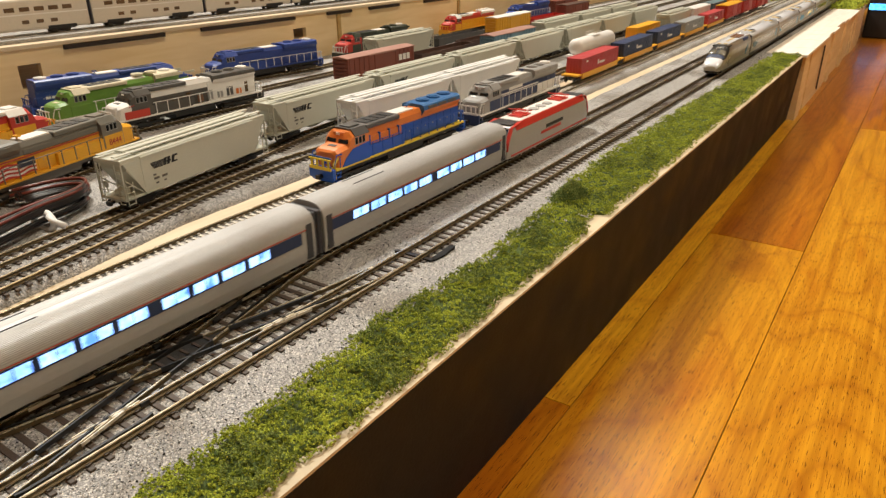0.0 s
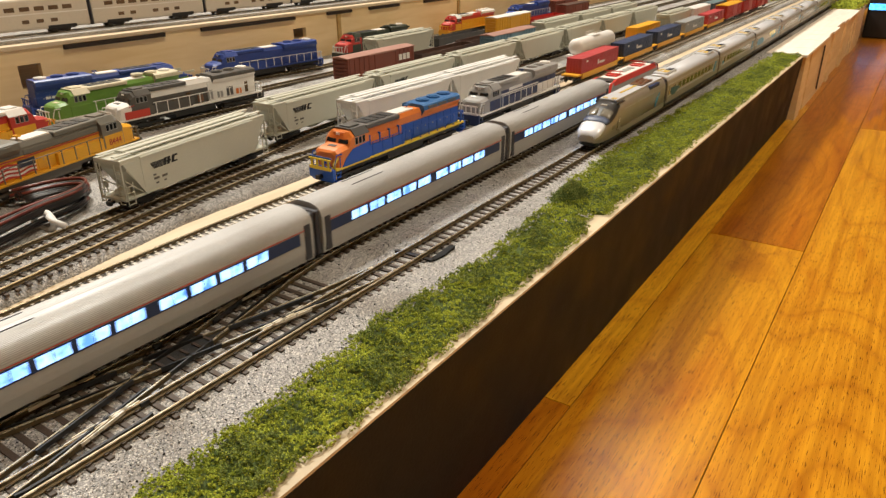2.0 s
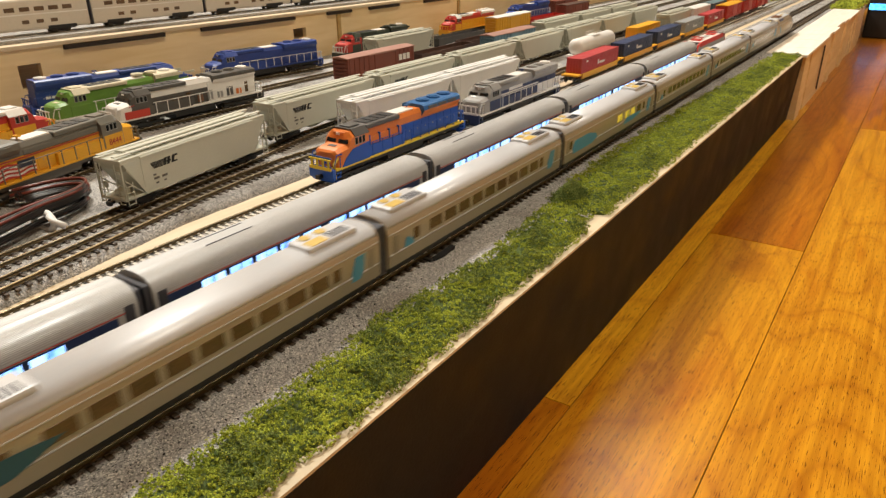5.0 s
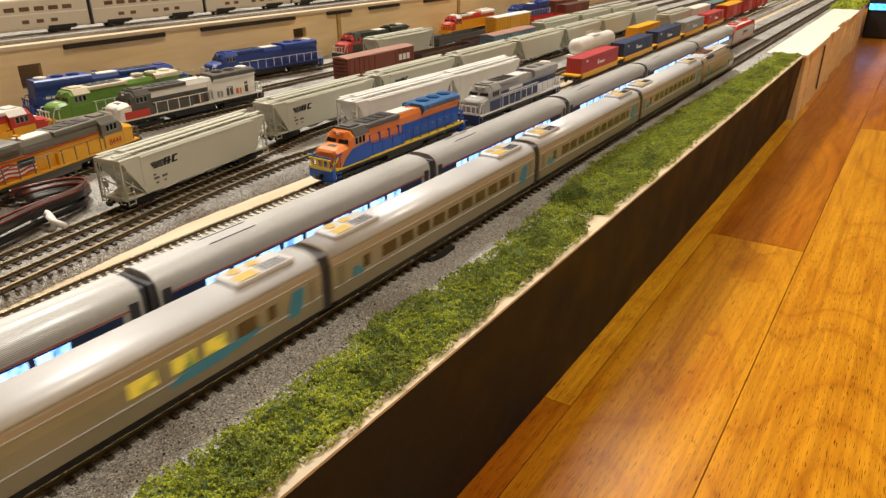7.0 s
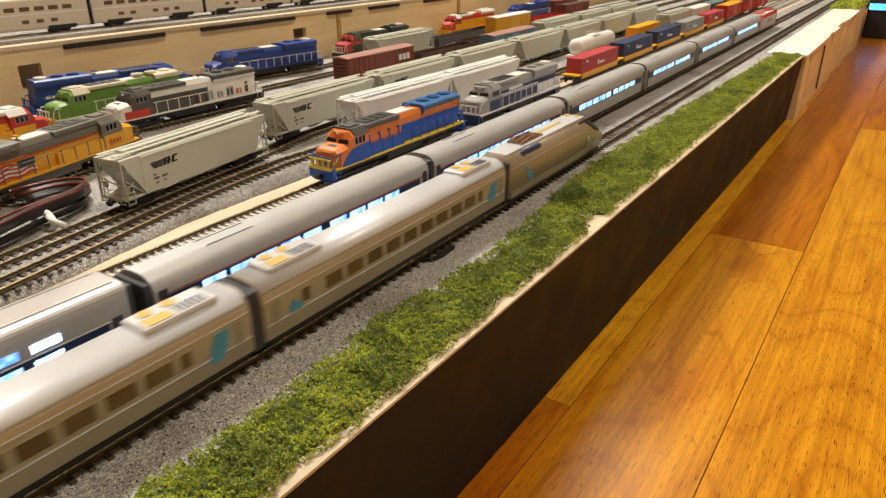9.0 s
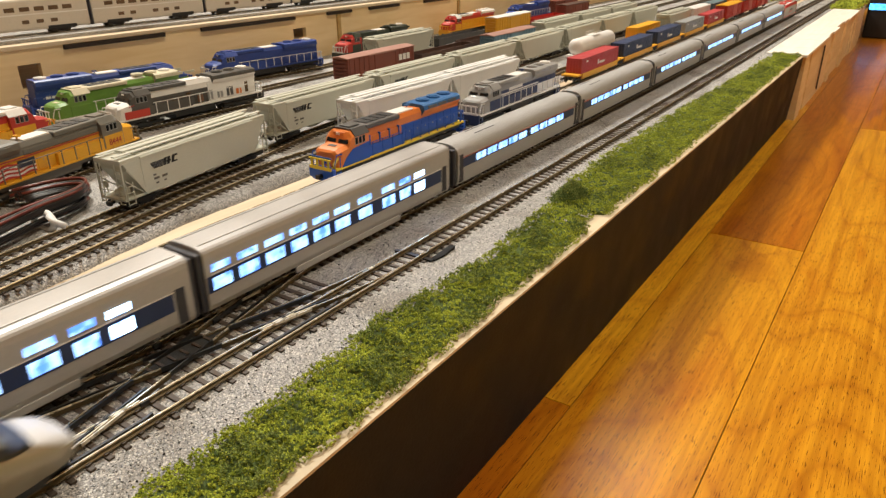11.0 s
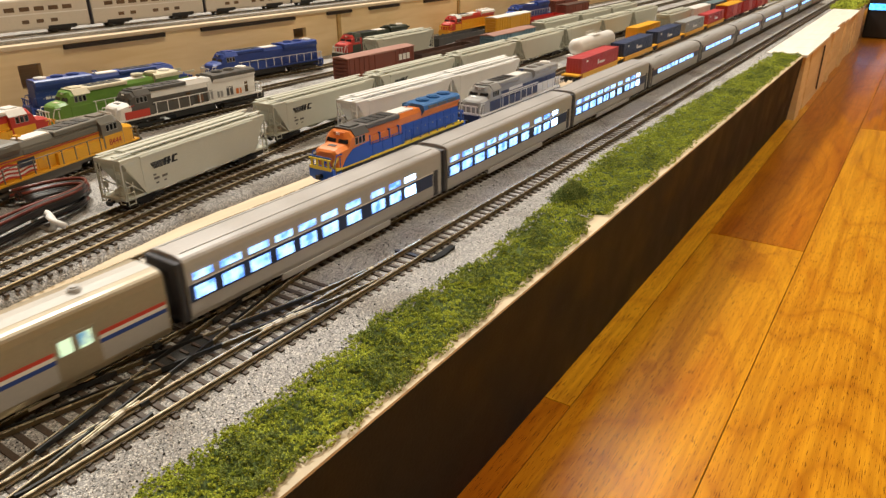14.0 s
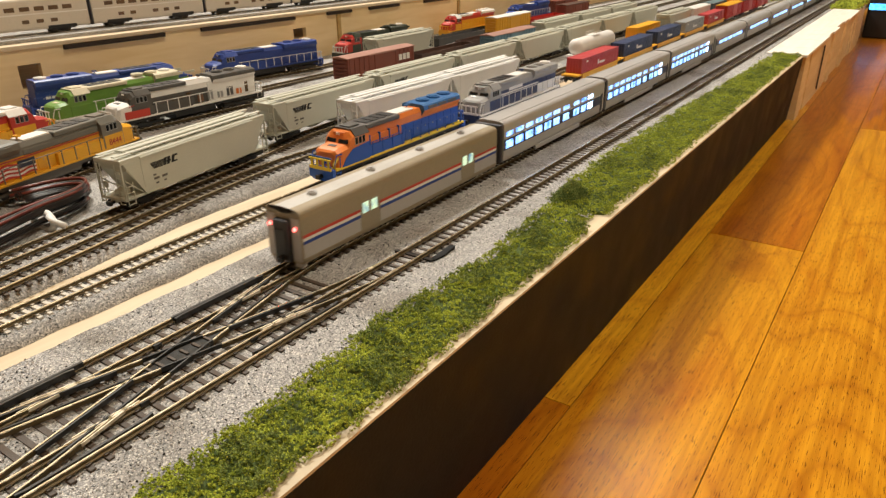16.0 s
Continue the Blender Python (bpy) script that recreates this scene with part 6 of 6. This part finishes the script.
boxcar("dark red boxcar on the rear track", BROWN, RUST).matrix_world = pose(1.115, 0.3400, 0)
boxcar("dark red boxcar on the rear track", BROWN, BROWN).matrix_world = pose(1.18, 0.390, 0)


def tank_car():
    L = 0.112
    th = empty("tank_car", "white tank car with a roof walkway railing", "train car")
    bm = bmesh.new()
    rings = []
    for x, r in ((0.004, 0.003), (0.005, 0.0072), (0.008, 0.0092), (L - 0.008, 0.0092), (L - 0.005, 0.0072), (L - 0.004, 0.003)):
        rings.append([(x, r * math.cos(2 * math.pi * k / 20), 0.0160 + r * math.sin(2 * math.pi * k / 20)) for k in range(20)])
    loft(bm, rings)
    smooth(part("tank", bm, OFFW, th))
    part("frame", boxes((0.0, L, -0.0025, 0.0025, 0.0050, 0.0072)), OFFW, th)
    for x in (0.0, L - 0.012):
        part("end_platform", boxes((x, x + 0.012, -0.0092, 0.0092, 0.0066, 0.0078)), OFFW, th)
    part("walkway", boxes((0.045, 0.067, -0.0050, 0.0050, 0.0250, 0.0254)), OFFW, th)
    for y in (-0.005, 0.005):
        bm = bmesh.new()
        tube(bm, [(0.045, y, 0.0285), (0.067, y, 0.0285)], 0.0003, 5)
        for k in range(4):
            tube(bm, [(0.045 + k * 0.0073, y, 0.0252), (0.045 + k * 0.0073, y, 0.0285)], 0.0003, 5)
        part("railing", bm, OFFW, th)
    for x in (0.016, L - 0.016):
        truck(th, x)
    coupler(th, 0, -1)
    coupler(th, L, 1)
    return th


tank_car().matrix_world = pose(0.7370, 0.150, 0)


def well_car(label, box_mat, mark=None, L=0.118, box_len=0.100):
    th = empty("container_car", label, "train car", "container cars in the yard")
    y = UPY
    for s in (-1, 1):
        part("side_beam", boxes((0.010, L - 0.010, *sorted((s * 0.0084, s * 0.0094)), 0.0030, 0.0080), bevel=0.0003), y, th, "yellow side beam")
    part("floor", boxes((0.010, L - 0.010, -0.0084, 0.0084, 0.0030, 0.0042)), y, th)
    for e, s in ((0, 1), (L, -1)):
        part("end_deck", boxes((*sorted((e, e + s * 0.0105)), -0.0086, 0.0086, 0.0060, 0.0078), bevel=0.0004), y, th)
        truck(th, e + s * 0.008)
        coupler(th, e, -s)
    return th


def container(label, mat, L=0.100, marks=True):
    th = empty("shipping_container", label, "container", "shipping containers on cars")
    part("body", boxes((0.0004, L - 0.0004, -0.0074, 0.0074, 0.0, 0.0176), bevel=0.0001), mat, th)
    for s in (-1, 1):
        n = 34
        bm = bmesh.new()
        for k in range(n):
            x = 0.003 + k * (L - 0.006) / n
            box(bm, x, x + (L - 0.006) / n * 0.5, *sorted((s * 0.0073, s * 0.0077)), 0.0010, 0.0166)
        part("corrugation", bm, mat, th)
        for z in (0.0, 0.0168):
            part("rail", boxes((0, L, *sorted((s * 0.0070, s * 0.0079)), z, z + 0.0010)), mat, th)
        for x in (0, L - 0.0010):
            part("corner_post", boxes((x, x + 0.0010, *sorted((s * 0.0070, s * 0.0079)), 0, 0.0178)), mat, th)
    for x in (0.0, L):
        for y in (-0.0045, -0.0015, 0.0015, 0.0045):
            part("lock_rod", boxes((x - 0.0003, x + 0.0003, y - 0.0002, y + 0.0002, 0.001, 0.0166)), mat, th)
    if marks:
        bars(th, L * 0.42, 0.0075, ((0, 0, 0.003, 0.0045), (0.005, 0, 0.0045, 0.0022), (0.0105, 0, 0.0045, 0.0022), (0.016, 0, 0.003, 0.0022)), OFFW, -0.0079)
        bars(th, L * 0.12, 0.0130, ((0, 0, 0.004, 0.0018),), OFFW, -0.0079)
    return th


CR = col("container_red", (0.46, 0.055, 0.060))
CB = col("container_navy", (0.030, 0.050, 0.115))
CG = col("container_grey", (0.30, 0.31, 0.31))
base = well_car("yellow well car carrying a container", UPY)
base.matrix_world = pose(0.6260, 0.1040, 0, 0, 0, 1.0)
spots = [(0.626, 0.1040, "red shipping container with pale lettering bars", CR), (0.7465, 0.1060, "dark blue shipping container with a pale emblem", CB), (0.867, 0.1075, "navy shipping container with a pale emblem", CB), (0.9875, 0.1085, "plain grey shipping container", CG), (1.108, 0.1090, "plain red shipping container on a yellow car", CR)]
for i, (x, y, label, mat) in enumerate(spots):
    if i:
        copy_thing(base, pose(x, y, 0, 0, 0, 0.6))
    container(label, mat).matrix_world = pose(x + 0.009, y, 0.0042, 0, 0, 0.6)
base2 = copy_thing(base, pose(0.893, 0.1425, 0))
container("plain yellow shipping container on a car", UPY, 0.092, False).matrix_world = pose(0.903, 0.1425, 0.0042)
for k, x in enumerate((1.232, 1.350, 1.468)):
    boxcar("dark red freight car with yellow ends", REDL, RUST if k % 2 else UPY, L=0.110).matrix_world = pose(x, 0.1105, 0)


# silver double-deck coaches on the shelf
def shelf_coach():
    L = 0.1255
    th = empty("shelf_coach", "silver double-deck coach standing on the raised shelf", "train car", "coaches on the shelf")
    bm = bmesh.new()
    extrude(bm, rounded(0.0098, 0.0040, 0.0308, 0.6, 0.006), 0.001, L - 0.001)
    part("body", bm, paint("warm_silver_coach", (0.62, 0.56, 0.47), 0.4, 0.15, 0.06, 40, 0.05), th)
    for k in range(8):
        x = 0.014 + k * 0.0125
        part("upper_window", boxes((x, x + 0.0085, -0.0100, -0.0096, 0.0195, 0.0230)), BROWNWIN, th)
        if k in (1, 2, 4, 5, 6, 8):
            part("lower_window", boxes((x, x + 0.0060, -0.0100, -0.0096, 0.0095, 0.0125)), BROWNWIN, th)
    for a in (0.014, L - 0.040):
        part("truck_cutout", boxes((a, a + 0.026, -0.0101, -0.0096, 0.0038, 0.0065)), BLACKP, th)
    part("stripe", boxes((0.002, L - 0.002, -0.01, -0.0096, 0.0165, 0.0175)), WHITEP, th)
    gangways(th, L, 0.028)
    for x in (0.026, L - 0.026):
        truck(th, x)
    return th


SZ = SHELF + 0.0033
track("railway_track", [(X0, 0.480), (X1, 0.480)], TIE, "track on the raised shelf", 0.0048, None).location = (0, 0, SZ)
s0 = shelf_coach()
s0.matrix_world = pose(0.2470, 0.480, SZ)
for k in (-2, -1, 1, 2, 3, 4):
    copy_thing(s0, pose(0.2470 + 0.1275 * k, 0.480, SZ))


# bundle of wires tied with white string beside the hopper
def wires():
    th = empty("wire_bundle", "looped bundle of black and red wires tied with white cord", "cable")
    r = random.Random(8)
    black, red = paint("black_wire", (0.012, 0.010, 0.010), 0.35, 0, 0.2, 100, 0), paint("red_brown_wire", (0.13, 0.022, 0.012), 0.35, 0, 0.2, 100, 0)
    for k in range(26):
        dy, dz = r.uniform(-0.013, 0.013), r.uniform(0, 0.0095)
        pts = []
        for i in range(25):
            a = i / 24
            ang = -0.6 + a * 6.0
            if a < 0.45:
                q = a / 0.45
                x, y = 0.070 + 0.086 * q, 0.152 + 0.026 * q + dy * (1 - 0.7 * q)
            else:
                q = (a - 0.45) / 0.55
                x = 0.156 + (0.030 + dy * 0.4) * math.sin(math.pi * q) + 0.004 * q
                y = 0.178 + dy * 0.3 + (0.036 + dy * 0.5) * (1 - math.cos(math.pi * q)) / 2 * 0.9
            pts.append((x, y, BED + 0.0012 + dz + 0.0018 * math.sin(3.1 * a)))
        bm = bmesh.new()
        tube(bm, pts, 0.00095, 6)
        smooth(part("wire", bm, red if k % 3 == 1 else black, th))
    white_cord = paint("white_cord", (0.80, 0.78, 0.75), 0.6)
    bm = bmesh.new()
    ringp = [(0.1545 + 0.001 * math.sin(a), 0.176 + 0.0095 * math.cos(a), BED + 0.0035 + 0.0045 * math.sin(a)) for a in [k * 2 * math.pi / 18 for k in range(19)]]
    tube(bm, ringp, 0.0018, 8)
    tube(bm, [(0.1545, 0.170, BED + 0.007), (0.1535, 0.165, BED + 0.006), (0.157, 0.160, BED + 0.0030)], 0.0016, 6)
    tube(bm, [(0.1545, 0.180, BED + 0.0075), (0.150, 0.186, BED + 0.006), (0.146, 0.184, BED + 0.004)], 0.0012, 6)
    smooth(part("cord", bm, white_cord, th, "white tie cord"))
    return th


wires()


motions()
